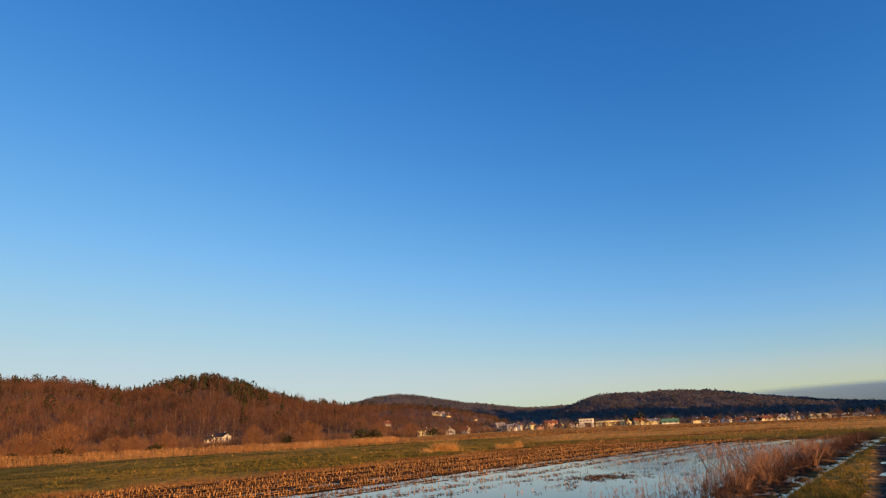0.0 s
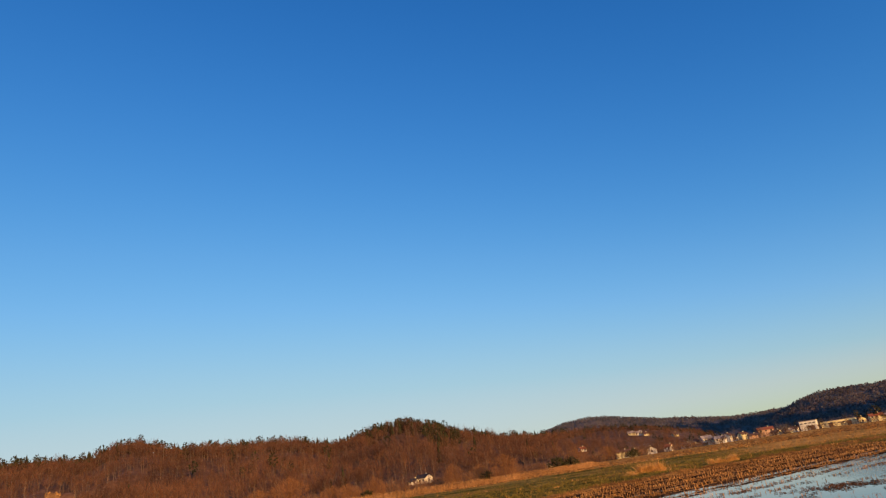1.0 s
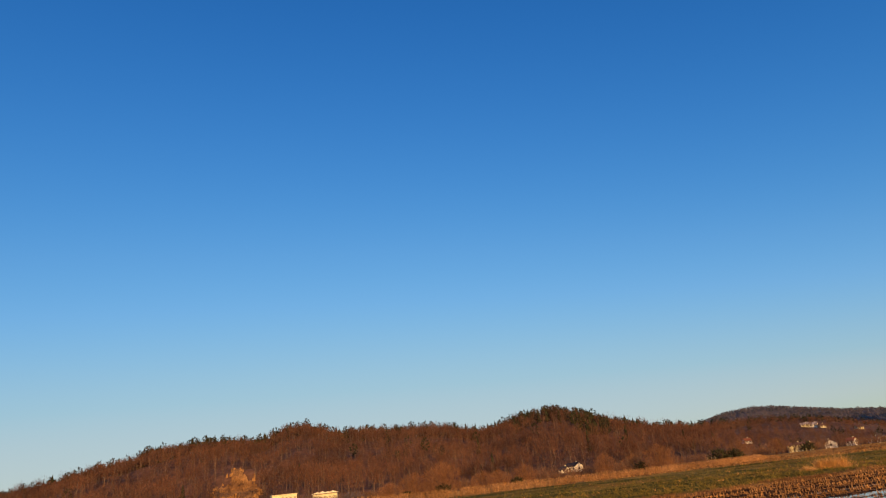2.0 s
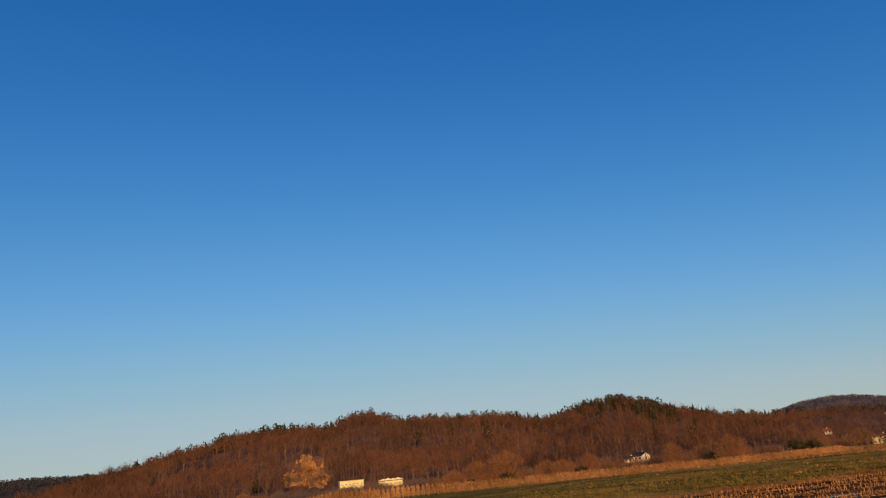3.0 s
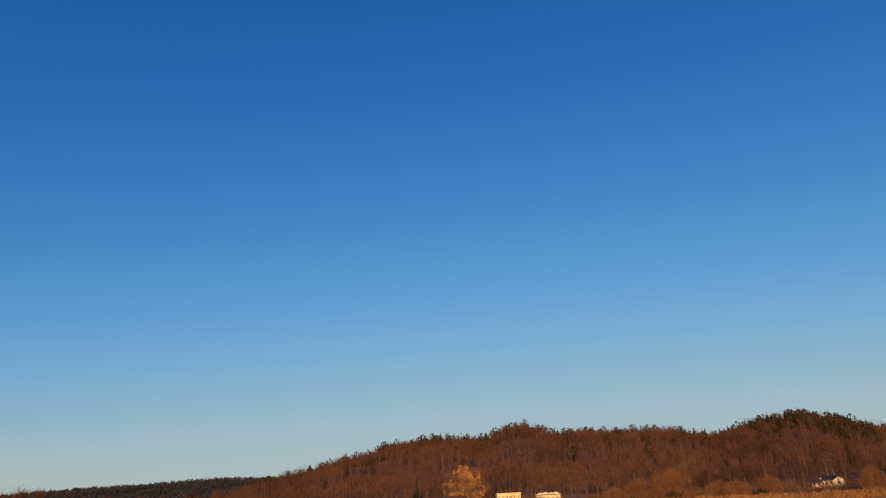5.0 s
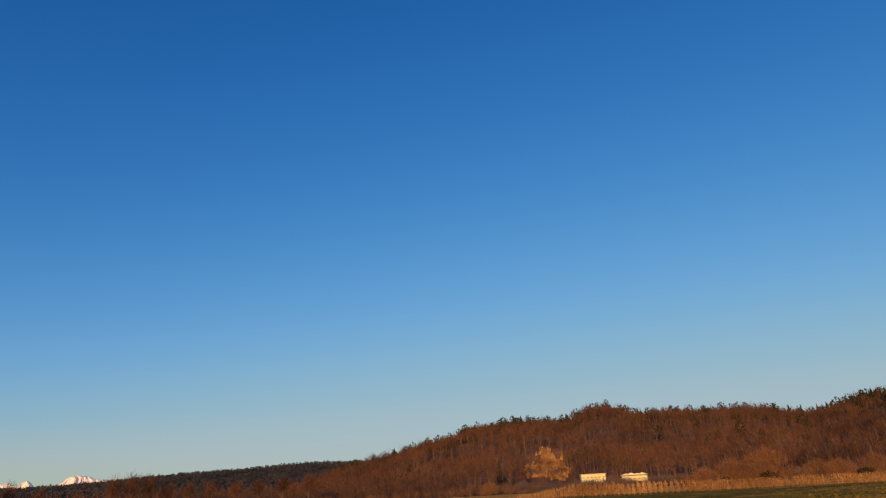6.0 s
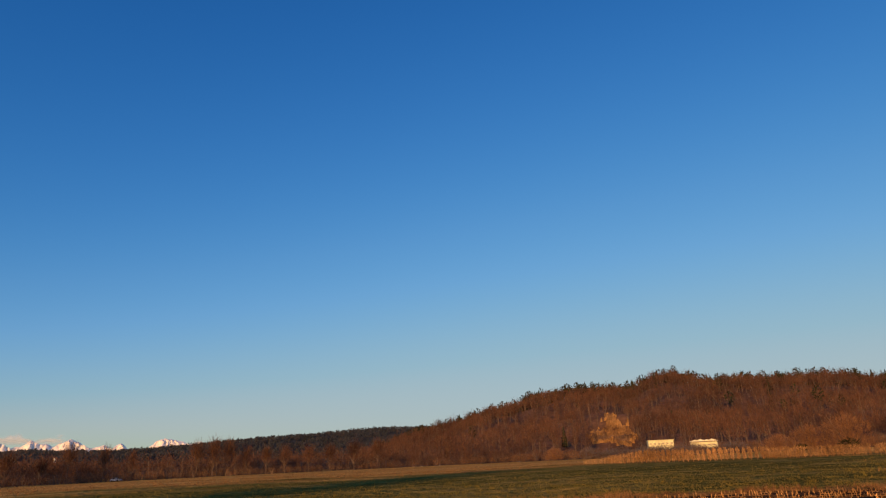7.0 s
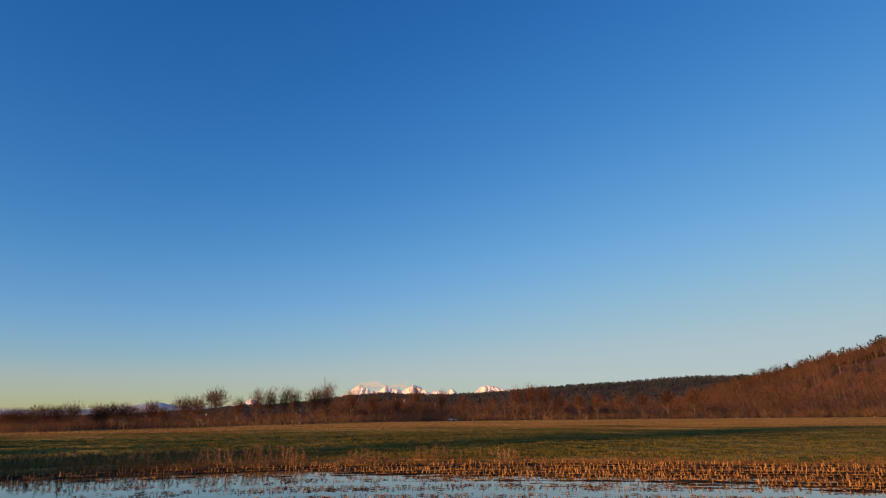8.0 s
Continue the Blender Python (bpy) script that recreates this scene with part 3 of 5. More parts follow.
far_hill = Hill([(12, 1.5), (9, 3.0), (7.2, 3.45), (5, 3.65), (3, 3.4), (0, 2.82), (-1.5, 2.5), (-2.8, 2.38), (-4.5, 2.1), (-7, 1.75), (-10.3, 1.8), (-14, 1.6), (-20, 1.0)],
                [(-20, 1500), (12, 1500)], [(-20, 2500), (12, 2600)], 6, 21)
far_hill.build("hill_far", "distant dark wooded hill", forest_floor, 30, 0.4)
right_hill = Hill([(-8, 0.6), (-9.5, 1.3), (-11, 1.9), (-13, 2.5), (-15, 2.6), (-17, 2.45), (-19, 2.55), (-21, 2.4), (-22.7, 2.3), (-25, 1.85), (-28.4, 1.3), (-31, 0.9), (-34.5, 0.55), (-40, 0.3), (-46, 0.3)],
                  [(-46, 800), (-8, 800)], [(-46, 1500), (-30, 1400), (-8, 1350)], 5.5, 31)
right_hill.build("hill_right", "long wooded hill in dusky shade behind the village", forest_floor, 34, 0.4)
left_hill = Hill([(62, 3.0), (66, 3.2), (68.8, 3.25), (72, 3.15), (75, 2.98), (80.8, 2.7), (84, 2.5), (88, 2.2), (92, 2.05), (95, 2.1), (97.4, 2.25), (100, 2.05), (103, 1.7), (106, 1.3), (110, 1.15), (113, 0.8), (117, 0.55), (122, 0.3), (136, 0.2)],
                 [(62, 900), (90, 1100), (136, 900)], [(62, 1500), (90, 1900), (136, 1700)], 5.5, 41)
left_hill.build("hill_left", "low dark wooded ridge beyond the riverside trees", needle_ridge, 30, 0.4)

BARE = [bare_tree(s) for s in range(6)]
SPRUCE = [conifer(s + 20, slim=0.17 + 0.02 * s) for s in range(3)]
PINES = [pine(s + 30) for s in range(2)]
SHRUBS = [shrub(s + 40) for s in range(4)]


def far_crown(seed, tall, n=13):
    """A far tree's crown 1 high: fat twig clumps round its middle."""
    r = np.random.RandomState(seed)
    fine = []
    for k in range(n):
        u = r.normal(size=3)
        u /= np.linalg.norm(u)
        p = np.array([0, 0, 0.5]) + u * np.array([0.16, 0.16, 0.2 * tall])
        q = np.array([0, 0, 0.52]) + u * np.array([0.42, 0.42, 0.48 * tall]) * r.uniform(0.8, 1.1)
        fine.append(spike(q, p, 0.42, r))
    return np.zeros((0, 3, 3)), np.array(fine)


FAR_BARE = [far_crown(s + 300, 0.9) for s in range(4)]
FAR_DARK = [far_crown(s + 310, 1.15, 12) for s in range(3)]


def far_kinds():
    return [(a, b, 0, 1) for a, b in FAR_BARE] + [(a, b, 0, 2) for a, b in FAR_DARK]


def wood_kinds():
    return [(a, b, 0, 1) for a, b in BARE] + [(a, b, 0, 2) for a, b in SPRUCE] + [(a, b, 0, 2) for a, b in PINES]


def forest(hill, name, gap, height, needles, mats, label, seed, clear=None, tmin=0.02, far=False):
    az, d, t = hill.sow(gap, seed, tmin)
    if clear is not None:
        ok = ~clear(az, d, hill.z(az, d))
        az, d, t = az[ok], d[ok], t[ok]
    r = np.random.RandomState(seed + 5)
    x, y = polar(az, d)
    dark = needles(az, t, wave(x, y, 70, seed + 2)) > r.uniform(0, 1, len(x))
    which = np.where(dark, r.randint(4, 7, len(x)), r.randint(0, 4, len(x))) if far else np.where(dark, r.choice([6, 7, 8, 9, 10, 9, 10, 9, 10], len(x)), r.randint(0, 6, len(x)))
    size = height * hill.low(az) * r.uniform(0.55 if far else 0.7, 1.15, len(x)) * np.where((t > 0.88) & (not far), np.where(dark, 0.95, 0.7), 1) * (1 + (0.18 if far else 0.08) * wave(x, y, 45, seed))
    return strew(name, far_kinds() if far else wood_kinds(), which, x, y, hill.z(az, d) - 0.2, size, mats, label, "woodland", seed)


def in_quarry(az, d, z, grow=1.0):
    """Two ragged faces, a tall slanting one and a low one beside it."""
    el = np.degrees(np.arctan2(z - EYE, d))
    a, b = az - 48.75 - 0.42 * (el - 2.0), (el - 2.0) / 1.35
    tall = (a / (1.0 - 0.28 * np.clip(b, -1, 1))) ** 2 + b ** 2 < grow ** 2
    c, e = az - 50.2, (el - 1.55) / 0.62
    return tall | ((c / 1.05) ** 2 + e ** 2 < grow ** 2)


CLEARED = [(20.2, 428), (20.9, 428), (6.0, 560), (2.9, 470), (2.4, 470), (1.75, 470), (0.25, 480), (-1.2, 500), (1.55, 705), (0.95, 705), (0.4, 700), (-1.94, 690)]


def gardens(az, d):
    """Open ground before the houses on the slope."""
    out = np.zeros(len(az), dtype=bool)
    for a, far in CLEARED:
        out |= (np.abs(az - a) < 0.38) & (d < far + 10) & (d > far - 28)
    x, y = polar(az, d)
    return out | ((az < 7.5) & (wave(x, y, 45, 12) + 0.5 * wave(x, y, 12, 13) > 0.8) & (d < 720))


def open_ground(az, d, z):
    return in_quarry(az, d, z, 1.08) | in_quarry(az, d, z + 5) | in_quarry(az, d, z + 10, 0.95) | gardens(az, d)


forest(near_hill, "near_woodland", 7.6, 17, lambda az, t, w: 0.005 + 0.78 * (t > 0.93) * (w > -0.55) + 0.5 * ((az > 15) & (az < 25) & (t > 0.5)) * (w > -0.2) + 0.12 * (w > 0.9),
       [bark, twig, needle], "leafless red-brown beech wood with dark conifers along the crest", 101, open_ground)
forest(far_hill, "far_woodland", 11, 8.5, lambda az, t, w: 0.5 + 0 * az, [bark, twig_far, needle_hazed], "distant dark mixed winter woodland", 102, tmin=0.25, far=True)
forest(right_hill, "village_woodland", 6.4, 6.6, lambda az, t, w: 0.35 + 0.3 * (w > 0), [bark, twig_hazed, needle_hazed], "dark mixed winter woodland on the hill behind the village", 103, far=True)
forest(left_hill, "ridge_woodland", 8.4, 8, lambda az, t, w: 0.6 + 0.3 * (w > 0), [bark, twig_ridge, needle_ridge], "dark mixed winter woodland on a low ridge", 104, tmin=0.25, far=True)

# undergrowth along the crest of the near hill
az, d, t = near_hill.sow(7.5, 109, 0.86)
x, y = polar(az, d)
q = np.random.RandomState(110)
strew("crest_undergrowth", far_kinds(), np.where(q.uniform(0, 1, len(x)) < 0.3, 4, q.randint(0, 4, len(x))), x, y, near_hill.z(az, d) - 0.4, q.uniform(7, 11, len(x)) * near_hill.low(az), [bark, twig, needle],
      "bare undergrowth along the hill's crest", "woodland", 111, wide=np.full(len(x), 1.3))

# bare rock where the hill was dug
az = np.arange(46.2, 51.9, 0.05)
t = np.linspace(0.0, 0.5, 110)
A, T = np.meshgrid(az, t)
f, c = near_hill.ends(A)
D = f + (c - f) * T
X, Y = polar(A, D)
Z = near_hill.z(A, D)
proud = 0.3 + 1.5 * np.abs(wave(A * 9, T * 8, 9, 50)) + 0.8 * np.abs(wave(A * 9, T * 30, 4, 51)) + 1.6 * np.floor(T * 16 + 0.6 * wave(X, Y, 12, 56)) % 2 * 0.5 + 0.3 * wave(X, Y, 2, 52)
inq = in_quarry(A + 0.3 * wave(X, Y, 11, 53) + 0.22 * wave(X, Y, 4, 55), D, Z + 1.5 * wave(X, Y, 13, 54), 0.97)
w = len(az)
i = (np.arange(len(t) - 1)[:, None] * w + np.arange(w - 1)[None, :]).ravel()
quad = np.stack([i + 1, i + w + 1, i + w, i], 1)
Zr = Z + np.where(inq, proud, -0.6)
quad = quad[inq.ravel()[quad].any(1)]
used, back = np.unique(quad, return_inverse=True)
verts = np.stack([X.ravel(), Y.ravel(), Zr.ravel()], 1)[used]
tagged(new("rock_face", mesh_of("rock_face", verts, back.reshape(-1, 4), [rock])), "sunlit ochre rock face of an old quarry", "rock face", kind="structure")

# snow mountains and clouds beyond
PEAKS = [(78, 0.8), (82, 1.7), (83.4, 2.2), (84.7, 2.5), (85.9, 2.42), (87, 2.74), (87.9, 2.95), (88.6, 2.7), (89.3, 2.0), (90.5, 2.0), (91.1, 2.65), (91.7, 2.25), (92.3, 2.5), (93.2, 2.3), (94, 2.7), (94.7, 3.0), (95.3, 2.75), (95.8, 2.55),
         (96.4, 2.65), (97.3, 2.95), (97.9, 2.5), (98.4, 2.42), (98.9, 2.68), (99.6, 3.02), (100.7, 2.3), (101.5, 2.0), (103, 1.5), (107.3, 1.2), (108.3, 1.36), (109.1, 1.78), (109.8, 1.36), (112, 1.0), (115, 1.1), (116.5, 1.25), (118.2, 0.95), (121, 0.7), (128, 0.55), (138, 0.4)]
az = np.arange(78, 138, 0.08)
t = np.linspace(0, 1.15, 40)
A, T = np.meshgrid(az, t)
spur = np.abs(wave(A * 8 + T * 6, T * 16, 12, 63)) + 0.3 * np.abs(wave(A * 8 - T * 4, T * 16, 4, 64))
D = 4330 + 270 * T - 30 * spur * (T < 1.001)
X, Y = polar(A, D)
el = np.interp(A, *np.array(PEAKS).T)
rib = 1 - np.abs(wave(X, Y, 110, 60)) * 0.5 - np.abs(wave(X, Y, 40, 61)) * 0.25
Z = np.tan(np.radians(el)) * 4600 * np.where(T < 1, T ** 1.3 * (T + (1 - T) * rib), 1 - (T - 1) * 3) * (0.985 + 0.03 * wave(X, Y, 60, 62)) + EYE
w = len(az)
i = (np.arange(len(t) - 1)[:, None] * w + np.arange(w - 1)[None, :]).ravel()
me = mesh_of("mountain_range", np.stack([X.ravel(), Y.ravel(), Z.ravel()], 1), np.stack([i + 1, i + w + 1, i + w, i], 1), [snow])
tagged(new("mountain_range", me), "distant snow-covered mountain range in evening sun", "mountains", kind="structure")


# a blue ridge low before the snow, its haze put into its colour
az = np.arange(100, 142, 0.25)
A, T = np.meshgrid(az, np.linspace(0, 1.3, 9))
top = np.interp(az, [100, 106, 110, 113, 115.2, 116.6, 118, 120, 123, 128, 142], [0.7, 1.0, 1.15, 1.0, 1.2, 1.5, 1.25, 0.95, 0.85, 0.8, 0.7]) + 0.04 * wave(az * 8, az * 0, 5, 65)
X, Y = polar(A, 4000 + 250 * T)
Z = EYE + np.tan(np.radians(top))[None, :] * 4250 * np.where(T < 1, T, 2 - T)
w = len(az)
i = (np.arange(8)[:, None] * w + np.arange(w - 1)[None, :]).ravel()
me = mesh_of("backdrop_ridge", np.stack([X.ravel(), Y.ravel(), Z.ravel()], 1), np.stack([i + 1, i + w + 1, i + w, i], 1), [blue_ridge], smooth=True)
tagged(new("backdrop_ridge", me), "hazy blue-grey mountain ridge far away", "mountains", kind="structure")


def cloud(label, az0, az1, el0, el1, d, seed, dense, ragged, grey=0):
    az = np.linspace(az0, az1, 120)
    v = np.linspace(0, 1, 24)
    A, V = np.meshgrid(az, v)
    U = (A - az0) / (az1 - az0)
    bulge = d * (1 - 0.01 * np.sin(V * 3.14))
    X, Y = polar(A, bulge)
    Z = EYE + np.tan(np.radians(el0 + (el1 - el0) * V)) * d
    top = 0.62 + ragged * 0.5 * (wave(U * 10, V * 2, 6, seed) * 0.6 + wave(U * 10, V * 3, 2.5, seed + 1) * 0.3)
    f = dense * smooth01((top - V) / (0.12 if grey else 0.35)) * smooth01(V / (0.1 if grey else 0.3)) * smooth01(U / 0.15) * smooth01((1 - U) / 0.15)
    w = len(az)
    i = (np.arange(len(v) - 1)[:, None] * w + np.arange(w - 1)[None, :]).ravel()
    me = mesh_of("cloud", np.stack([X.ravel(), Y.ravel(), Z.ravel()], 1), np.stack([i, i + 1, i + w + 1, i + w], 1), [cloud_mats[grey]], smooth=True)
    at = me.attributes.new("fade", "FLOAT", "POINT")
    at.data.foreach_set("value", f.astype(np.float32).ravel())
    ob = tagged(new("cloud", me), label, "cloud", kind="structure")
    ob.visible_shadow = False
    return ob


cloud("long blue-grey cloud bank low over the hills", -75, -19, -0.3, 3.7, 4750, 70, 0.9, 0.1, 1)
cloud("thin pink cloud over the snow peaks", 94.8, 100.2, 2.5, 3.7, 4560, 71, 0.5, 0.7)
cloud("thin pink cloud over the snow peaks", 84.5, 87.6, 2.0, 2.8, 4560, 72, 0.4, 0.5)
cloud("thin pink cloud low over the horizon", 110.5, 114.5, 0.9, 1.75, 4560, 73, 0.45, 0.6)
cloud("thin pink cloud low over the horizon", 115.5, 135, 0.5, 1.45, 4560, 74, 0.5, 0.6)

# ---- trees that stand apart ----


def level(x, y, az, d):
    hill = near_hill if -5 < az < 72 else left_hill
    h = float(hill.z(np.array(az), np.array(d))) if -5 < az < 136 and d > 250 else -99.0
    return max(h, float(lie(np.array([x]), np.array([y]))[0][0]))


def lone_tree(name, az, d, height, wide, seed, label, fine, twigs=700, fan=False, dark=False, at=None):
    x, y = polar(az, d) if at is None else at
    base = new(name)
    base.location = (x, y, level(x, y, az, d))
    if name == "evergreen_bush":
        wood, thin = shrub(seed, 260, 0.05, (0.16, 0.3), 0.5)
    elif dark:
        wood, thin = conifer(seed, 11, 0.2)
    elif fan:
        wood, thin = shrub(seed, twigs, 0.0042, (0.08, 0.15), 0.45)
    else:
        wood, thin = bare_tree(seed, 1250, 26, 0.0075, 0.1, (0.33, 0.36), 0.6, 5, 0.62)
    for kind, tri, m in (("trunk", wood, bark), ("crown", thin, fine)):
        v = (np.asarray(tri).reshape(-1, 3) * np.array([height * wide, height * wide, height]))
        ob = new(kind, mesh_of(kind, v, np.arange(len(v)).reshape(-1, 3), [m]))
        ob.parent = base
    return tagged(base, label, "tree")


r = random.Random(5)
LABEL = "bare brown riverside tree at the meadow's far edge"
for az, el, d, wide in [(112, 2.25, 215, 1.15), (114.6, 1.7, 205, 1.2), (113.4, 1.6, 215, 1.2), (117.1, 1.35, 195, 1.1), (122.6, 1.2, 175, 1.3), (119.8, 1.15, 185, 1.5), (121, 1.05, 180, 1.5), (125.3, 0.9, 170, 1.6), (127, 0.8, 170, 1.5),
                        (118.9, 1.2, 188, 1.2), (120.5, 1.1, 180, 1.4), (123.6, 1.0, 178, 1.5), (124.4, 1.0, 176, 1.4), (126.2, 0.85, 172, 1.5), (116.2, 1.0, 200, 1.5), (118.2, 0.95, 192, 1.4),
                        (108.6, 2.15, 235, 0.8), (107.5, 2.3, 238, 0.7), (106.3, 2.3, 240, 0.7), (105.4, 2.2, 245, 0.7), (102.6, 2.75, 250, 0.75), (103.7, 2.2, 250, 1.1), (100.4, 2.0, 270, 0.8), (98.6, 1.8, 270, 0.9),
                        (94.6, 2.6, 290, 0.7), (92.2, 2.3, 300, 0.65), (90.2, 1.9, 305, 0.6), (96.4, 1.7, 285, 0.9), (85.4, 2.6, 320, 0.8), (84.1, 2.75, 322, 0.85), (82.9, 2.6, 325, 0.8), (81.4, 2.1, 330, 0.8),
                        (79.8, 1.95, 335, 0.8), (78.2, 2.0, 340, 0.8), (76.2, 1.9, 345, 0.9), (74.4, 2.0, 350, 0.9), (72.3, 2.2, 360, 0.9), (70.2, 2.2, 372, 0.9), (110.2, 1.5, 225, 0.9)]:
    h = (d * math.tan(math.radians(el)) + EYE + 0.4) * (1.26 if az > 98 else 1.1)
    lone_tree("tree", az, d, h, wide, r.randint(0, 9999), LABEL, twig, 1000)
for az, el, d, wide in [(31.8, 3.1, 306, 1.3), (34.3, 2.2, 314, 1.5), (26.8, 1.5, 316, 1.6), (28.2, 1.6, 330, 1.5), (13.0, 2.3, 314, 1.3), (15.2, 1.6, 335, 1.2), (17.6, 2.05, 345, 1.0), (36.5, 1.5, 335, 1.5), (24.6, 1.9, 350, 1.2), (54.5, 1.2, 385, 1.4), (6.6, 1.6, 420, 1.5), (3.8, 1.4, 440, 1.4)]:
    h = d * math.tan(math.radians(el)) + EYE + 0.4
    lone_tree("willow", az, d, h, wide * 0.85, r.randint(0, 9999), "broad orange-brown leafless willow below the wooded hill", twig_willow, 3600, True)
for az, el, d, wide in [(31.8, 0.75, 300, 1.3), (14.6, 0.7, 318, 1.2), (8.3, 1.0, 345, 1.6), (7.2, 0.9, 345, 1.5), (1.8, 0.7, 420, 1.4), (35.0, 0.4, 296, 1.3), (25.2, 0.55, 312, 1.5)]:
    lone_tree("evergreen_bush", az, d, d * math.tan(math.radians(el)) + EYE, wide, r.randint(0, 9999), "dark evergreen bush among brown shrubs", needle, dark=True)
lone_tree("spruce", 47.1, 735, 20, 1.0, 3, "tall dark spruce standing over the hill's crest", needle, dark=True)

# unseen trees added behind the one who films, for long shadows over the meadow
for x, y, h in [(3, -66, 13.5), (-3, -72, 14.5), (-9, -78, 13), (-6, -66, 12), (-14, -84, 14), (-4, -90, 15), (-10, -94, 14), (-17, -98, 14.5), (-24, -106, 15), (-31, -110, 14), (-38, -118, 15), (-46, -124, 14), (-53, -132, 14), (-21, -92, 12), (-35, -104, 12), (-28, -100, 13), (-42, -112, 13)]:
    lone_tree("spruce", 180, 60, h, 1.3, r.randint(0, 9999), "unseen dark spruce added to throw shade over the meadow", needle, dark=True, at=(x, y))
for x, y, h in [(14, -64, 15), (-10, -50, 9), (24, -66, 16), (5, -52, 28)]:
    lone_tree("tree", 180, 60, h, 1.0, r.randint(0, 9999), "unseen bare tree added for its long shadow on the meadow", twig, 900, at=(x, y))

# ---- belts of shrubs ----


def belt(name, az0, az1, d0, d1, count, hmin, hmax, kinds, mats, label, seed, hill=None, clear=None):
    q = np.random.RandomState(seed)
    az = q.uniform(az0, az1, count)
    u = q.uniform(0, 1, count)
    d = np.interp(az, *np.array(d0).T) * (1 - u) + np.interp(az, *np.array(d1).T) * u
    if clear is not None:
        ok = ~clear(az, d)
        az, d = az[ok], d[ok]
    x, y = polar(az, d)
    z = lie(x, y)[0] - 0.05
    if hill:
        z = np.where((az > hill.az.min()) & (az < hill.az.max()), np.maximum(z, hill.z(az, d)), z)
    size = q.uniform(hmin, hmax, len(x)) * (1 + 0.3 * wave(x, y, 25, seed) + 0.25 * wave(x, y, 9, seed + 1)) * np.clip(d / 290, 0.6, 1.0)
    strew(name, kinds, q.randint(0, len(kinds), len(x)), x, y, z, size, mats, label, "shrubs", seed, wide=q.uniform(0.9, 1.6, len(x)))


shrub_kinds = [(a, b, 0, 1) for a, b in SHRUBS[:3]] + [(SHRUBS[3][0], SHRUBS[3][1], 0, 2)]
belt("foot_shrubs", -4, 66, [(-4, 470), (5, 400), (20, 350), (45, 375), (60, 400), (66, 430)], [(-4, 580), (5, 490), (20, 425), (45, 420), (60, 460), (66, 490)], 2100, 3.5, 7.5, shrub_kinds, [bark, twig, twig_willow],
     "tangle of bare brown shrubs along the foot of the hill", 201, near_hill, lambda a, d: ((a > 40.5) & (a < 47) & (np.sin(a * 37) > -0.4)) | ((a >= 47) & (a < 51.4)) | gardens(a, d))
belt("works_shrubs", 39, 52, [(39, 342), (52, 350)], [(39, 362), (52, 366)], 420, 4.4, 6.9, shrub_kinds, [bark, twig_far, twig], "bare brown shrubs before the works buildings", 207)
belt("quarry_foot_shrubs", 46.4, 52.2, [(46, 392), (53, 392)], [(46, 404), (53, 404)], 60, 3.0, 4.6, shrub_kinds, [bark, twig, twig_willow], "bare brown shrubs at the foot of the quarry", 208)
belt("quarry_trees", 46.6, 49.8, [(46, 408), (50, 408)], [(46, 460), (50, 450)], 16, 5.0, 9.0, [(a, b, 0, 1) for a, b in BARE[:4]], [bark, twig], "bare trees grown up in the old quarry", 211, near_hill)
belt("quarry_shrubs", 46.6, 51.4, [(46, 412), (52, 412)], [(46, 500), (52, 500)], 34, 1.6, 3.6, shrub_kinds, [bark, twig, twig_willow], "bare shrubs rooted in the old quarry", 205, near_hill)
belt("riverside_shrubs", 60, 129, [(57, 420), (67, 375), (81, 330), (101, 255), (115, 195), (129, 160)], [(57, 500), (67, 430), (81, 385), (101, 310), (115, 250), (129, 215)], 1800, 2.8, 5.4, shrub_kinds, [bark, twig, twig_willow],
     "bare brown riverside shrubs along the meadow", 202)
belt("riverside_trees", 57, 104, [(57, 430), (67, 390), (81, 350), (104, 290)], [(57, 520), (67, 470), (81, 430), (104, 340)], 900, 6.0, 11.5, [(a, b, 0, 1) for a, b in BARE[:4]], [bark, twig],
     "rows of bare young riverside trees", 203)
belt("riverside_saplings", 103, 129, [(103, 270), (129, 175)], [(103, 330), (129, 250)], 300, 4.2, 7.0, [(a, b, 0, 1) for a, b in BARE[:4]], [bark, twig], "bare young trees among riverside shrubs", 209)
belt("village_shrubs", -38, 2, [(-38, 525), (-20, 530), (2, 470)], [(-38, 760), (-20, 780), (2, 640)], 700, 2.5, 5.5, shrub_kinds, [bark, twig_far, twig], "bare garden trees and shrubs among the village houses", 204, near_hill, lambda a, d: (a > -3) & gardens(a, d))

belt("slope_trees", -2, 8, [(-2, 470), (8, 430)], [(-2, 700), (8, 720)], 300, 4.5, 8.5, [(a, b, 0, 1) for a, b in BARE[:4]], [bark, twig], "bare brown trees round the houses on the slope", 212, near_hill)
belt("village_trees", -38, 3, [(-38, 565), (-20, 565), (3, 480)], [(-38, 720), (-20, 720), (3, 640)], 430, 4.5, 8.5, [(a, b, 0, 1) for a, b in BARE[:4]] + [(a, b, 0, 2) for a, b in PINES[:1]], [bark, twig_far, needle],
     "bare trees and dark conifers among the village houses", 206, near_hill, lambda a, d: (a > -3) & gardens(a, d))

belt("village_front_shrubs", -34, 1, [(-34, 525), (-20, 525), (1, 462)], [(-34, 552), (-20, 552), (1, 480)], 330, 2.2, 4.6, shrub_kinds, [bark, twig, thatch], "dark hedges and garden bushes before the village houses", 210, None,
     lambda a, d: wave(a * 3, d * 0, 4, 24) > 0.55)

# ---- buildings ----


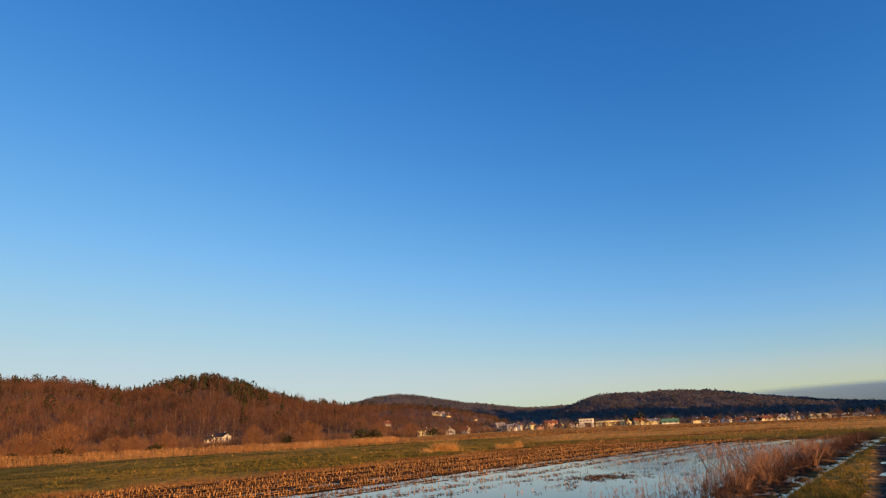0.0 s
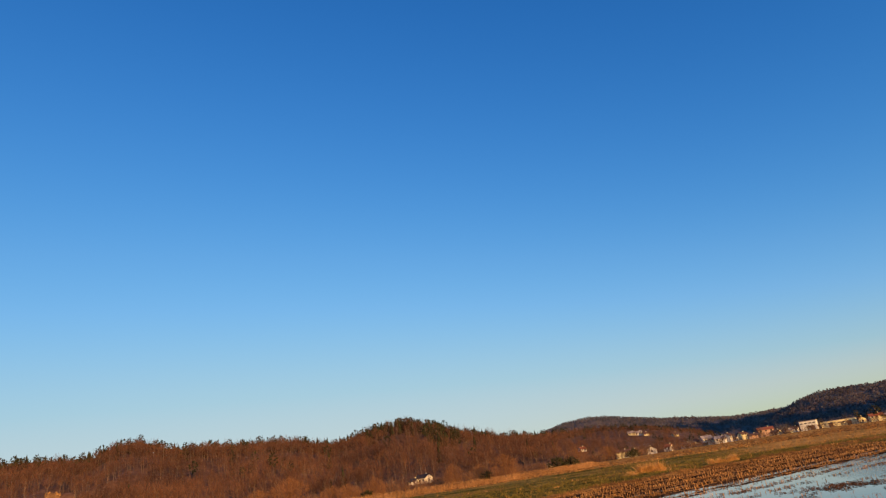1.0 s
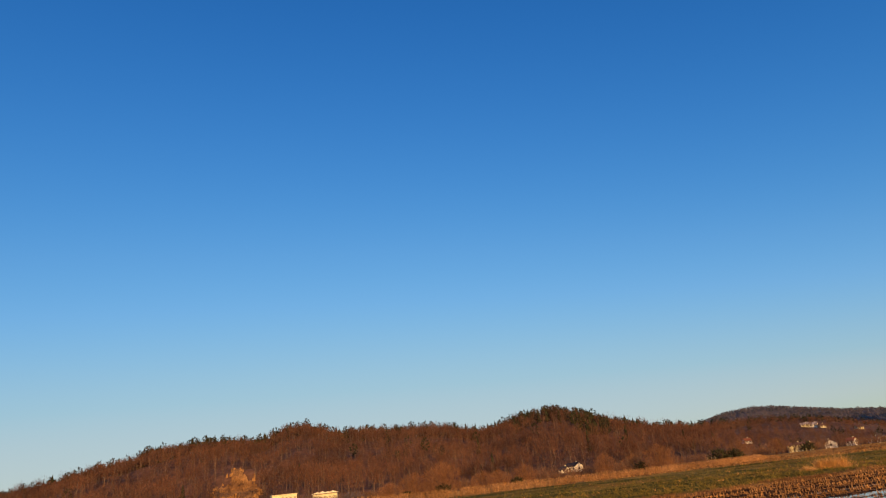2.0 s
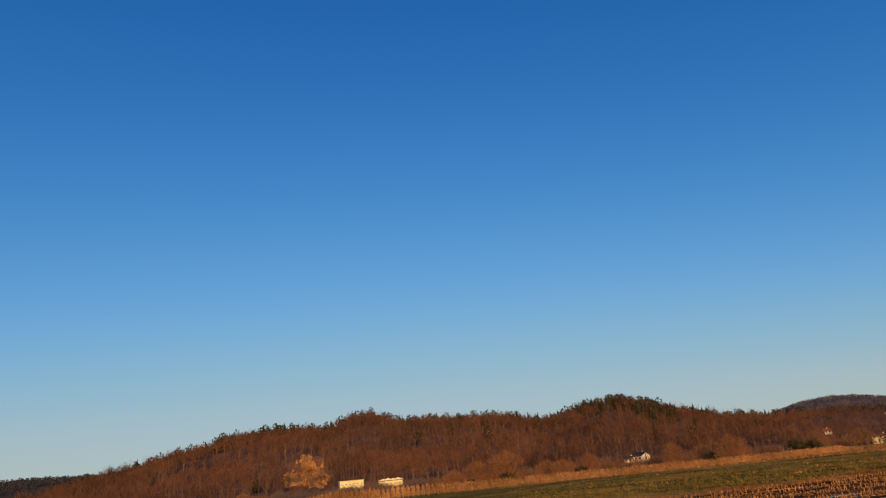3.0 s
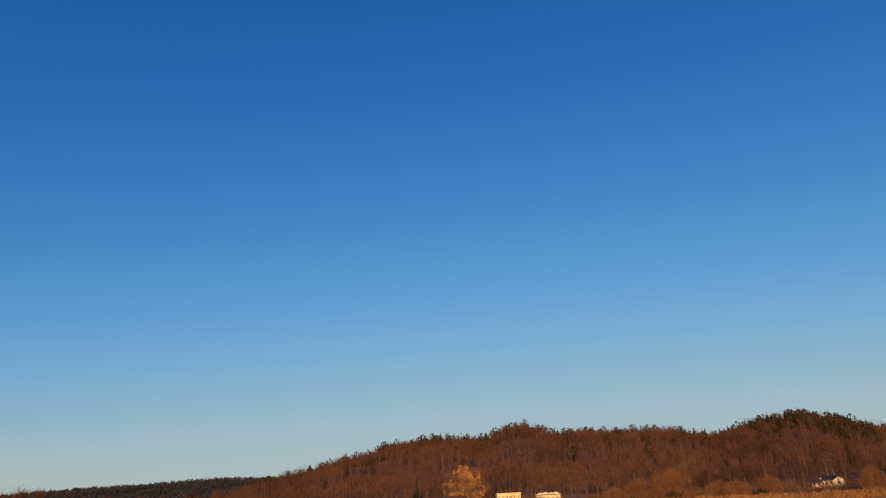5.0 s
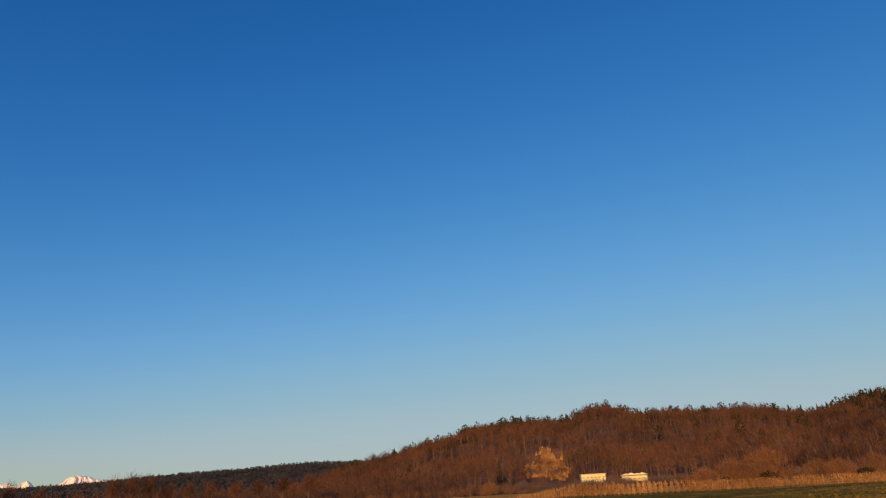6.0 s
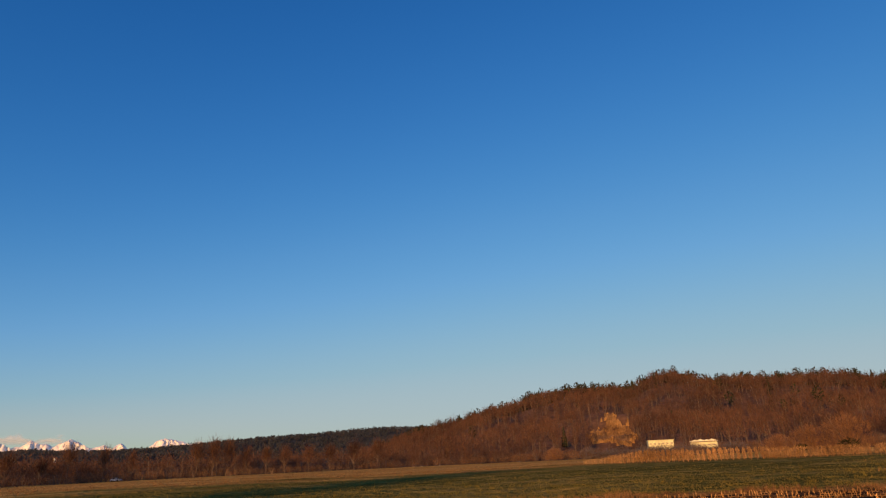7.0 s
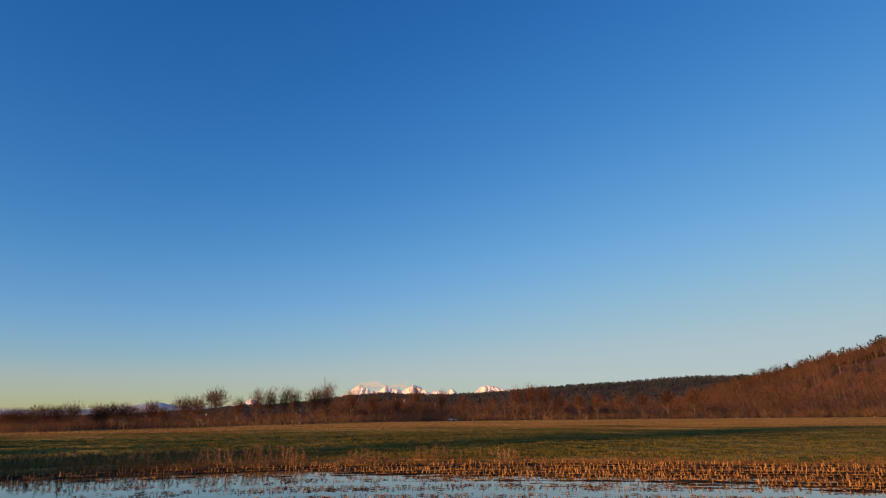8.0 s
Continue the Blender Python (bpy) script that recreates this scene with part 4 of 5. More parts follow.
def house(az, d, w, deep, h, rh, wall_m, roof_m, turn, label, rows=2, cols=3, lift=0.0, name="house"):
    """Gabled house; its long front looks at the one who films, turned by turn degrees."""
    x, y = polar(az, d)
    base = new(name)
    base.matrix_world = pose(x, y, level(x, y, az, d) + lift, 0, 0, az + turn)
    bm = bmesh.new()
    prof = [(-deep / 2, -1.0 - lift), (deep / 2, -1.0 - lift), (deep / 2, h), (0, h + rh), (-deep / 2, h)]
    ends = [[bm.verts.new((sx * w / 2, a, b)) for a, b in prof] for sx in (-1, 1)]
    bm.faces.new(ends[0][::-1])
    bm.faces.new(ends[1])
    for k in range(5):
        bm.faces.new((ends[0][k], ends[0][(k + 1) % 5], ends[1][(k + 1) % 5], ends[1][k]))
    bmesh.ops.recalc_face_normals(bm, faces=bm.faces[:])
    part("wall", bm, wall_m, base)
    bm = bmesh.new()
    over, thick = 0.5, 0.22
    slope = rh / (deep / 2)
    out = deep / 2 + over
    prof = [(-out, h - over * slope + 0.05), (0, h + rh + 0.05), (out, h - over * slope + 0.05), (out, h - over * slope + 0.05 + thick), (0, h + rh + 0.05 + thick), (-out, h - over * slope + 0.05 + thick)]
    ends = [[bm.verts.new((sx * (w / 2 + over), a, b)) for a, b in prof] for sx in (-1, 1)]
    for e in ends:
        bm.faces.new((e[0], e[1], e[4], e[5]))
        bm.faces.new((e[1], e[2], e[3], e[4]))
    for k in range(6):
        bm.faces.new((ends[0][k], ends[0][(k + 1) % 6], ends[1][(k + 1) % 6], ends[1][k]))
    bmesh.ops.recalc_face_normals(bm, faces=bm.faces[:])
    roof = part("roof", bm, roof_m, base)
    if rh > 1:
        part("chimney", box(w * 0.2, w * 0.2 + 0.6, 0.3, 0.9, h + rh * 0.5, h + rh + 0.9, 0.03), plaster_warm, roof)
    for j in range(rows):
        z0 = 0.9 + j * (h / rows)
        for i in range(cols):
            cx = (i + 0.5) / cols * w - w / 2
            if j == 0 and i == cols // 2 and h > 4:
                part("door", box(cx - 0.5, cx + 0.5, -deep / 2 - 0.05, -deep / 2 + 0.05, 0.0, 2.1, 0.01), timber, base)
                continue
            win = part("window", box(cx - 0.65, cx + 0.65, -deep / 2 - 0.06, -deep / 2 + 0.04, z0, z0 + 1.35, 0.02), timber, base)
            part("pane", box(cx - 0.55, cx + 0.55, -deep / 2 - 0.075, -deep / 2 - 0.055, z0 + 0.1, z0 + 1.25), glass, win)
        for sx in (-1, 1):
            xx = sx * w / 2
            win = part("window", box(xx - 0.05, xx + 0.05, -0.7, 0.7, z0, z0 + 1.35, 0.02), timber, base)
            part("pane", box(xx + sx * 0.055 - 0.01, xx + sx * 0.055 + 0.01, -0.6, 0.6, z0 + 0.1, z0 + 1.25), glass, win)
    return tagged(base, label, "house" if name == "house" else name.replace("_", " "), "village houses" if name == "house" else "")


def hall(az, d, w, deep, h, wall_m, roof_m, turn, label, bays, name="hall", lift=0.0, frame_m=None, pane_m=None):
    """Long flat-roofed building with a band of windows."""
    x, y = polar(az, d)
    base = new(name)
    base.matrix_world = pose(x, y, level(x, y, az, d) + lift, 0, 0, az + turn)
    part("wall", box(-w / 2, w / 2, -deep / 2, deep / 2, -1.0, h, 0.04), wall_m, base)
    part("roof", box(-w / 2 - 0.3, w / 2 + 0.3, -deep / 2 - 0.3, deep / 2 + 0.3, h + 0.003, h + 0.35, 0.05), roof_m, base)
    part("gate", box(w * 0.1, w * 0.1 + 3, -deep / 2 - 0.06, -deep / 2 + 0.05, 0, 3.2, 0.02), timber, base)
    for i in range(bays):
        cx = (i + 0.5) / bays * w - w / 2
        win = part("window", box(cx - w / bays * 0.32, cx + w / bays * 0.32, -deep / 2 - 0.05, -deep / 2 + 0.05, h - 1.9, h - 1.15, 0.02), frame_m or timber, base)
        part("pane", box(cx - w / bays * 0.27, cx + w / bays * 0.27, -deep / 2 - 0.07, -deep / 2 - 0.045, h - 1.82, h - 1.23), pane_m or glass, win)
    return tagged(base, label, "building")


hall(45.5, 372, 13.2, 9, 8.0, plaster_warm, plaster_warm, 6, "long white works building in front of the quarry hill", 6, frame_m=plaster_warm, pane_m=pane_pale)
hall(42.0, 372, 13.0, 9, 6.2, plaster_warm, tile_brown, -4, "low cream works building half hidden by bare shrubs", 5, frame_m=plaster_warm, pane_m=pane_pale)
for dx, hh in ((-4.5, 0.7), (-1.8, 1.0), (1.2, 0.6), (4.0, 0.9)):
    house(42.0 - dx / 372 * 57.3, 371, 2.6, 5, 6.5, hh, plaster, plaster, 90, "small white gabled dormer block on a works roof", 1, 1, 0.1, "roof_gable")

WH, CR, SA = plaster, plaster_warm, plaster_pink
RT, BT, GT = tile_red, tile_brown, tile_grey
word = {WH: "white", CR: "cream", SA: "salmon-pink", RT: "red-tiled", BT: "brown-tiled", GT: "dark slate"}
PT = tile_pale
word[PT] = "pale sheet"
# bearing, height of the foot above the level in degrees, distance, width, depth, height to the ridge
VILLAGE = [(20.2, 0, 428, 10.5, 8.5, 6.6, WH, GT, -38), (21.1, 0, 424, 6, 6, 4.6, WH, GT, -20), (5.96, 0, 560, 6, 6, 5, WH, RT, 25), (8.9, 0, 425, 6.5, 5, 3.4, CR, BT, 5), (2.65, 0.1, 470, 11, 6, 4, CR, BT, 5), (1.75, 0.1, 472, 5, 5, 3.2, CR, RT, -30),
           (0.21, -0.15, 480, 6.4, 7, 6, WH, BT, 88), (-1.18, -0.1, 500, 6, 6, 5.4, WH, RT, -25), (1.55, 0, 705, 8, 7, 5.2, CR, PT, 4), (0.95, 0, 706, 8, 7, 5.6, WH, PT, -10), (0.4, 0, 700, 6, 6, 4.6, CR, BT, 20), (-1.94, 0, 690, 6, 6, 4.6, CR, BT, 30),
           (-3.6, 0.05, 560, 7.5, 7, 4.4, CR, BT, 12), (-4.27, 0.08, 556, 9.4, 7, 6.4, WH, PT, 20), (-5.35, -0.05, 545, 9, 8, 5.6, WH, PT, -8), (-4.85, -0.05, 552, 7, 7, 4.6, CR, BT, 35), (-5.95, 0.05, 566, 8, 7, 6, WH, BT, 60), (-7.07, 0.1, 562, 6, 6, 4.2, CR, BT, 30), (-7.79, -0.1, 545, 8, 6, 3.6, SA, BT, 12),
           (-8.83, 0.12, 572, 13.5, 8, 5.4, SA, RT, 5), (-9.54, -0.12, 555, 7.5, 6, 3.8, CR, BT, -30), (-10.43, -0.15, 550, 5, 5, 3.4, CR, PT, 25), (-16.45, -0.08, 565, 10.5, 7, 5, CR, RT, 10), (-17.52, -0.12, 576, 14.5, 7, 4, CR, PT, 4), (-18.4, -0.1, 588, 10, 7, 3.8, CR, PT, -6),
           (-19.2, -0.1, 592, 10, 7, 3.8, WH, PT, 8), (-21.0, -0.25, 560, 7.5, 6, 3.4, CR, BT, 15), (-22.4, -0.1, 600, 8, 7, 4.6, SA, BT, 35), (-23.44, -0.4, 560, 7.5, 7, 5.3, WH, BT, 60), (-24.46, -0.45, 560, 8.5, 7, 4.9, WH, RT, -15), (-24.95, -0.15, 612, 10.5, 7, 5.2, CR, BT, 10),
           (-25.63, -0.47, 555, 9.4, 7, 4.9, WH, BT, 25), (-26.4, -0.44, 560, 7.5, 6, 4.8, CR, RT, 10), (-26.9, -0.42, 566, 7.5, 6, 4.4, WH, BT, -20), (-27.37, -0.4, 570, 7.5, 6, 4.4, CR, PT, 20), (-27.82, -0.2, 622, 5, 5, 6, WH, GT, 50), (-28.5, -0.38, 580, 8.6, 7, 5.4, WH, GT, 30),
           (-31.9, -0.5, 585, 5.4, 5, 3.3, WH, BT, 10), (-32.63, -0.48, 590, 8.8, 6, 3.3, CR, PT, -5), (-33.35, -0.48, 600, 6.8, 6, 3.5, WH, GT, 12)]
for az, foot, d, w, deep, tall, wm, rm, turn in VILLAGE:
    w, tall = w * 0.84, tall * 0.76
    h, rh = tall * 0.56, tall * 0.44
    rise = 0 if near_hill.z(np.array(az), np.array(d)) > 0.5 else max(0.0, d * math.tan(math.radians(foot)) + EYE - level(*polar(az, d), az, d))
    house(az, d, w, deep, h, rh, wm, rm, turn, f"{word[wm]} plastered house with a {word[rm]} gable roof", 2 if h > 3.4 else 1, 3 if w > 8 else 2, rise)
hall(-11.96, 555, 11.5, 8, 6.6, WH, tile_pale, -8, "three-storey white block at the village edge", 4)
hall(-14.3, 575, 17, 9, 4.4, CR, tile_pale, 5, "long low cream hall at the village edge", 5)
hall(-13.1, 566, 9.4, 8, 4.2, CR, tile_pale, 12, "low cream workshop at the village edge", 4)
hall(-30.05, 580, 12.5, 9, 3.5, CR, tile_pale, 4, "long pale farm hall beside the field", 4)
hall(-31.1, 586, 14, 8, 3.0, WH, tile_pale, -6, "long low white farm hall beside the field", 3)
house(-18.94, 530, 12.5, 9, 1.5, 2.6, WH, sheet_green, 4, "low barn with a green sheet roof", 1, 3, 0, "barn")
house(95.5, 1430, 4.5, 4.5, 3.5, 2, WH, RT, 30, "white house seen through bare trees", 2, 3, 4)
house(96.1, 1380, 5, 4.5, 3, 2, WH, RT, -20, "white house seen through bare trees", 2, 2, 3)
house(105.6, 330, 9, 7, 1.9, 1.7, CR, RT, 5, "low house with an orange-red tiled roof behind trees", 1, 3, 0.5)
house(112.9, 300, 4, 4, 2.4, 1.2, WH, BT, 10, "small white shed among riverside trees", 1, 1, 0.3)

r = random.Random(23)
for az, d, kind in [(-5.0, 600, 1), (-6.6, 575, 0), (-8.2, 590, 1), (-10.9, 585, 0), (-15.4, 590, 1), (-21.7, 585, 0), (-23.9, 590, 1), (-26.0, 600, 2), (-29.3, 600, 1), (-2.6, 520, 0)]:
    wm, rm = ((WH, BT), (CR, GT), (SA, RT))[kind]
    house(az, d, r.uniform(5, 7.5), 5.5, r.uniform(2.4, 3.2), r.uniform(1.4, 2.0), wm, rm, r.uniform(-70, 70), f"small {word[wm]} house with a {word[rm]} roof among garden trees", 1, 2)

# bare garden trees and dark bushes between the houses
for k in range(44):
    az = -2.6 - k * 0.72 + r.uniform(-0.3, 0.3)
    d = r.uniform(528, 552) if k % 3 else r.uniform(575, 610)
    if k % 5 == 2:
        lone_tree("evergreen_bush", az, d, r.uniform(2.4, 4.2), r.uniform(0.9, 1.3), r.randint(0, 9999), "dark evergreen bush in a village garden", needle, dark=True)
    else:
        lone_tree("garden_tree", az, d, r.uniform(3.2, 6.4), r.uniform(1.0, 1.5), r.randint(0, 9999), "small bare brown tree among village houses", twig)

# a white car parked on the lane beyond the meadow


def parked_car(x, y, turn):
    base = new("car")
    base.matrix_world = pose(x, y, float(lie(np.array([x]), np.array([y]))[0][0]), 0, 0, turn)
    bm = bmesh.new()
    prof = [(-2.1, 0.35), (2.1, 0.35), (2.15, 0.75), (1.9, 0.9), (0.95, 0.98), (0.35, 1.42), (-1.3, 1.46), (-2.0, 1.0), (-2.15, 0.8)]
    ends = [[bm.verts.new((a, s * (0.85 if b < 1.1 else 0.68), b)) for a, b in prof] for s in (-1, 1)]
    bm.faces.new(ends[0])
    bm.faces.new(ends[1][::-1])
    for k in range(len(prof)):
        bm.faces.new((ends[0][k], ends[1][k], ends[1][(k + 1) % len(prof)], ends[0][(k + 1) % len(prof)]))
    bmesh.ops.recalc_face_normals(bm, faces=bm.faces[:])
    part("body", bm, car_paint, base)
    for s in (-1, 1):
        part("side_window", box(-1.5, 0.4, s * 0.8 - 0.03, s * 0.8 + 0.03, 1.02, 1.34, 0.02), glass, base)
        for wx in (-1.3, 1.3):
            bm = bmesh.new()
            bmesh.ops.create_cone(bm, cap_ends=True, segments=16, radius1=0.32, radius2=0.32, depth=0.2)
            bmesh.ops.transform(bm, matrix=pose(wx, s * 0.78, 0.32, 90), verts=bm.verts[:])
            part("wheel", bm, rubber, base)
    return tagged(base, "white car parked at the far edge of the meadow", "car")


cx, cy = polar(91.2, 300)
parked_car(float(cx), float(cy), 55)

# pale wrapped bales at the meadow's end


def bale(az, d, size):
    x, y = polar(az, d)
    base = new("hay_bale")
    base.matrix_world = pose(x, y, float(lie(np.array([x]), np.array([y]))[0][0]), 0, 0, az + 30)
    bm = bmesh.new()
    bmesh.ops.create_cone(bm, cap_ends=True, segments=20, radius1=size / 2, radius2=size / 2, depth=size * 0.95)
    bmesh.ops.bevel(bm, geom=[e for e in bm.edges if abs(e.verts[0].co.z - e.verts[1].co.z) < 0.01], offset=0.09, segments=2, affect="EDGES")
    bmesh.ops.transform(bm, matrix=pose(0, 0, size / 2 - 0.02, 90), verts=bm.verts[:])
    part("wrap", bm, wrap_dull, base)
    return tagged(base, "pale wrapped round hay bale at the meadow's far end", "hay bale", "hay bales")


for az, d in ((67.0, 355), (66.3, 358), (64.7, 362), (57.6, 395)):
    bale(az, d, 0.6)

# ---- standing dry maize between meadow and hill ----
q = np.random.RandomState(301)
line = np.array([(52.2, 131), (50, 131), (43, 121), (35.4, 117), (26.8, 124), (19.8, 129), (8.8, 153), (4.0, 181)])
lx, ly = polar(line[:, 0], line[:, 1])
ls = np.concatenate([[0], np.cumsum(np.hypot(np.diff(lx), np.diff(ly)))])
s = np.repeat(np.arange(0, ls[-1], 0.3), 5)
row = np.tile(np.arange(5), len(s) // 5) * 0.8
s = s + q.uniform(-0.13, 0.13, len(s))
s = np.where((s > 8) & (s < 34), np.round(s / 0.95) * 0.95 + 0.16 * (s - np.round(s / 0.95) * 0.95), s)
gx, gy = np.interp(s, ls, lx), np.interp(s, ls, ly)
gd = np.hypot(gx, gy)
gx, gy = gx * (1 + row / gd), gy * (1 + row / gd)
tall = np.interp(s, [0, 5, 12, 40, 90, ls[-1] - 12, ls[-1]], [0.8, 1.4, 2.3, 1.75, 1.5, 1.5, 0.6]) * q.uniform(0.85, 1.08, len(s)) * (1 + 0.08 * wave(gx, gy, 6, 9))
ok = (q.uniform(0, 1, len(s)) < 0.75 + 0.3 * wave(gx, gy, 5, 19))
gx, gy, tall = gx[ok], gy[ok], tall[ok]
MAIZE = [(*maize(k), 0, 0) for k in range(5)]
strew("standing_maize", MAIZE, q.randint(0, 5, len(gx)), gx, gy, lie(gx, gy)[0], tall, [corn_dry], "strip of dry straw-coloured standing maize", "maize", 302, wide=q.uniform(0.8, 1.3, len(gx)), lean=0.05)

# ---- maize stubble in rows, partly under water ----
q = np.random.RandomState(311)
px, py = [], []
for k in range(26):
    o = 0.5 + 0.75 * k
    s = np.arange(14, 150, 0.115) + q.uniform(-0.06, 0.06)
    s = s + q.uniform(-0.07, 0.07, len(s))
    ex, ey = np.interp(s, ALONG, EP[:, 0]), np.interp(s, ALONG, EP[:, 1])
    nx, ny = np.interp(s, ALONG, EN[:, 0]), np.interp(s, ALONG, EN[:, 1])
    j = q.uniform(-0.06, 0.06, len(s))
    px.append(ex + nx * (o + j))
    py.append(ey + ny * (o + j))
px, py = np.concatenate(px), np.concatenate(py)
pz, _, mud, _ = lie(px, py)
off = to_edge(px, py)
side = px * TRACK_N[0] + py * TRACK_N[1]
rel = off - bank_of(py)
band = np.mod(off - 0.1, 2.25) < 1.3
patchy = np.clip(0.65 + 0.75 * wave(px, py, 7, 15), np.where(py > -6, 0.35, 0.06), 1)
chance = np.where(rel < 0.2, np.clip(0.9 + 0.3 * wave(px, py, 5, 15), 0.7, 1), np.where(band, np.where(py > 16, np.clip(patchy * 1.7, 0.65, 1), 0.95 * patchy), 0.02) * np.clip((1 - (rel - 0.2) / np.where(py > 16, 9.0, 12.0)) * 1.6, 0, 1))
chance = chance * (1 - 0.92 * gully(off) * (py > 16))
chance = np.where(py < -6, chance * 0.6, chance)
ok = (q.uniform(0, 1, len(px)) < chance) & (mud > 0.6) & (side < -6.0) & (off > 0.3)
px, py, pz = px[ok], py[ok], np.maximum(pz[ok], WATER - 0.025)
STUBS = [(*stub(k), 0, 0) for k in range(7)]
strew("maize_stubble", STUBS, q.randint(0, 7, len(px)), px, py, pz, q.uniform(0.09, 0.18, len(px)) * np.where(rel[ok] > 0.2, 0.62, 1.0), [straw], "rows of cut straw-coloured maize stubble in mud and water", "stubble", 312, lean=0.1)
flat = q.choice(len(px), 30000)
fx, fy = px[flat] + q.normal(size=30000) * 0.17, py[flat] + q.normal(size=30000) * 0.17
fz = np.maximum(lie(fx, fy)[0], WATER) + 0.01
LEAF = [(*scrap(k + 60), 0, 0) for k in range(4)]
wet = lie(fx, fy)[0] < WATER
few = wet & (q.uniform(0, 1, len(fx)) < 0.5)
for name, on, mat, label in (("maize_litter", ~wet, straw_wet, "torn dry maize leaves lying on the mud"), ("floating_litter", few, weed_dark, "sodden brown maize leaves lying in the water")):
    m = on.sum()
    strew(name, LEAF, q.randint(0, 4, m), fx[on], fy[on], fz[on], q.uniform(0.07, 0.17, m), [mat], label, "maize litter", 313, wide=np.full(m, 1.0))

# a raft of sodden leaves adrift on the flood
fx, fy = 5.2 + q.normal(size=260) * 0.75, 22.6 + q.normal(size=260) * 0.6
strew("leaf_raft", LEAF, q.randint(0, 4, 260), fx, fy, np.full(260, WATER + 0.01), q.uniform(0.07, 0.16, 260), [weed_dark], "raft of sodden dark maize leaves adrift on the flood", "maize litter", 314)

# ---- grass ----


def sward(name, count, az0, az1, d0, d1, hmin, hmax, blades, mats, label, seed, keep, wide=1.6, width=0.07):
    q = np.random.RandomState(seed)
    az = q.uniform(az0, az1, count)
    d = 1 / q.uniform(1 / d1 ** 0.5, 1 / d0 ** 0.5, count) ** 2
    x, y = polar(az, d)
    z, dry, mud, tr = lie(x, y)
    ok = keep(x, y, z, dry, mud, tr)
    x, y, z, dry = x[ok], y[ok], z[ok], dry[ok]
    kinds = [(*tuft(seed + k, blades, 0.45, width), 0, k // 3) for k in range(6)]
    which = q.randint(0, 3, len(x)) + 3 * (q.uniform(0, 1, len(x)) < np.clip((dry - 0.35) * 1.6, 0, 1) + 0.03 + 0.1 * (wave(x, y, 6, 31) > 0.5))
    size = q.uniform(hmin, hmax, len(x)) * (1 + 0.35 * wave(x, y, 3, seed))
    strew(name, kinds, which, x, y, z, size, mats, label, "grass", seed, wide=np.full(len(x), wide))


sward("meadow_grass", 52000, -12, 130, 24, 85, 0.05, 0.14, 4, [grass_green, grass_gold], "short green and yellowed winter meadow grass", 401, lambda x, y, z, dry, mud, tr: (mud < 0.1) & (dry < 0.6), wide=2.0, width=0.09)
sward("field_grass", 22000, -42, 34, 40, 190, 0.09, 0.24, 5, [grass_green, grass_dry], "rough golden winter grass of the open field", 402, lambda x, y, z, dry, mud, tr: (mud < 0.1) & (np.degrees(np.arctan2(-x, y)) < 34 - 40 * np.random.RandomState(8).uniform(0, 1, len(x)) ** 1.5), wide=2.0, width=0.12)
sward("far_meadow_grass", 22000, 52, 129, 95, 330, 0.06, 0.16, 4, [grass_rust, grass_rust], "pale brown dead grass at the meadow's far edge", 404, lambda x, y, z, dry, mud, tr: dry > 0.25 + 0.5 * np.random.RandomState(9).uniform(0, 1, len(x)), wide=3.0, width=0.25)
sward("far_field_grass", 12000, -42, 22, 130, 500, 0.15, 0.4, 4, [grass_dry, grass_rust], "golden dead grass of the far open field", 405, lambda x, y, z, dry, mud, tr: dry > 0.2, wide=3.0, width=0.25)
sward("verge_grass", 26000, -42, -8, 8, 70, 0.07, 0.2, 7, [grass_green, grass_gold], "tufty green and yellow grass on the track's verge", 403, lambda x, y, z, dry, mud, tr: (mud < 0.35) & (tr < 0.35) & (to_edge(x, y) > 1) & (z > WATER), wide=1.3, width=0.06)


def edging(name, s0, s1, o0, o1, count, hmin, hmax, makers, mat, label, category, seed, patch=0.0):
    """Plants along the edge of the stubble field."""
    q = np.random.RandomState(seed)
    s, o = q.uniform(s0, s1, count), q.uniform(o0, o1, count)
    x = np.interp(s, ALONG, EP[:, 0]) + np.interp(s, ALONG, EN[:, 0]) * o
    y = np.interp(s, ALONG, EP[:, 1]) + np.interp(s, ALONG, EN[:, 1]) * o
    w = wave(x, y, 4, seed)
    ok = w > patch - 0.6 + q.uniform(-0.3, 0.3, count)
    x, y, w = x[ok], y[ok], w[ok]
    size = q.uniform(hmin, hmax, len(x)) * (1 + 0.35 * w)
    strew(name, [(*m, 0, 0) for m in makers], q.randint(0, len(makers), len(x)), x, y, lie(x, y)[0], size, [mat], label, category, seed, lean=0.12)


TALL = [tuft(k + 80, 12, 0.4, 0.03) for k in range(4)]
WEEDS = [weedy(k + 90) for k in range(5)]
edging("edge_grass", 22, 150, -1.2, 0.5, 7500, 0.1, 0.26, TALL, grass_rust, "tall dead golden grass along the stubble's edge", "grass", 411, 0.2)
edging("edge_thatch", 22, 150, -1.1, 0.5, 7000, 0.07, 0.18, TALL, thatch, "matted red-brown dead grass along the stubble's edge", "grass", 414, 0.0)
edging("edge_weeds", 24, 46, -1.4, 0.5, 700, 0.25, 0.5, WEEDS, weed, "dry rust-brown weeds along the stubble's edge", "weeds", 412, 0.5)
# weed_dark puts the shade that lies over this brush into its colour
edging("dark_brush", 8, 37, -5.5, 0.6, 3200, 0.16, 0.42, WEEDS, weed_dark, "thicket of dead weeds, darkened for shade, at the water's edge", "weeds", 413, -0.2)

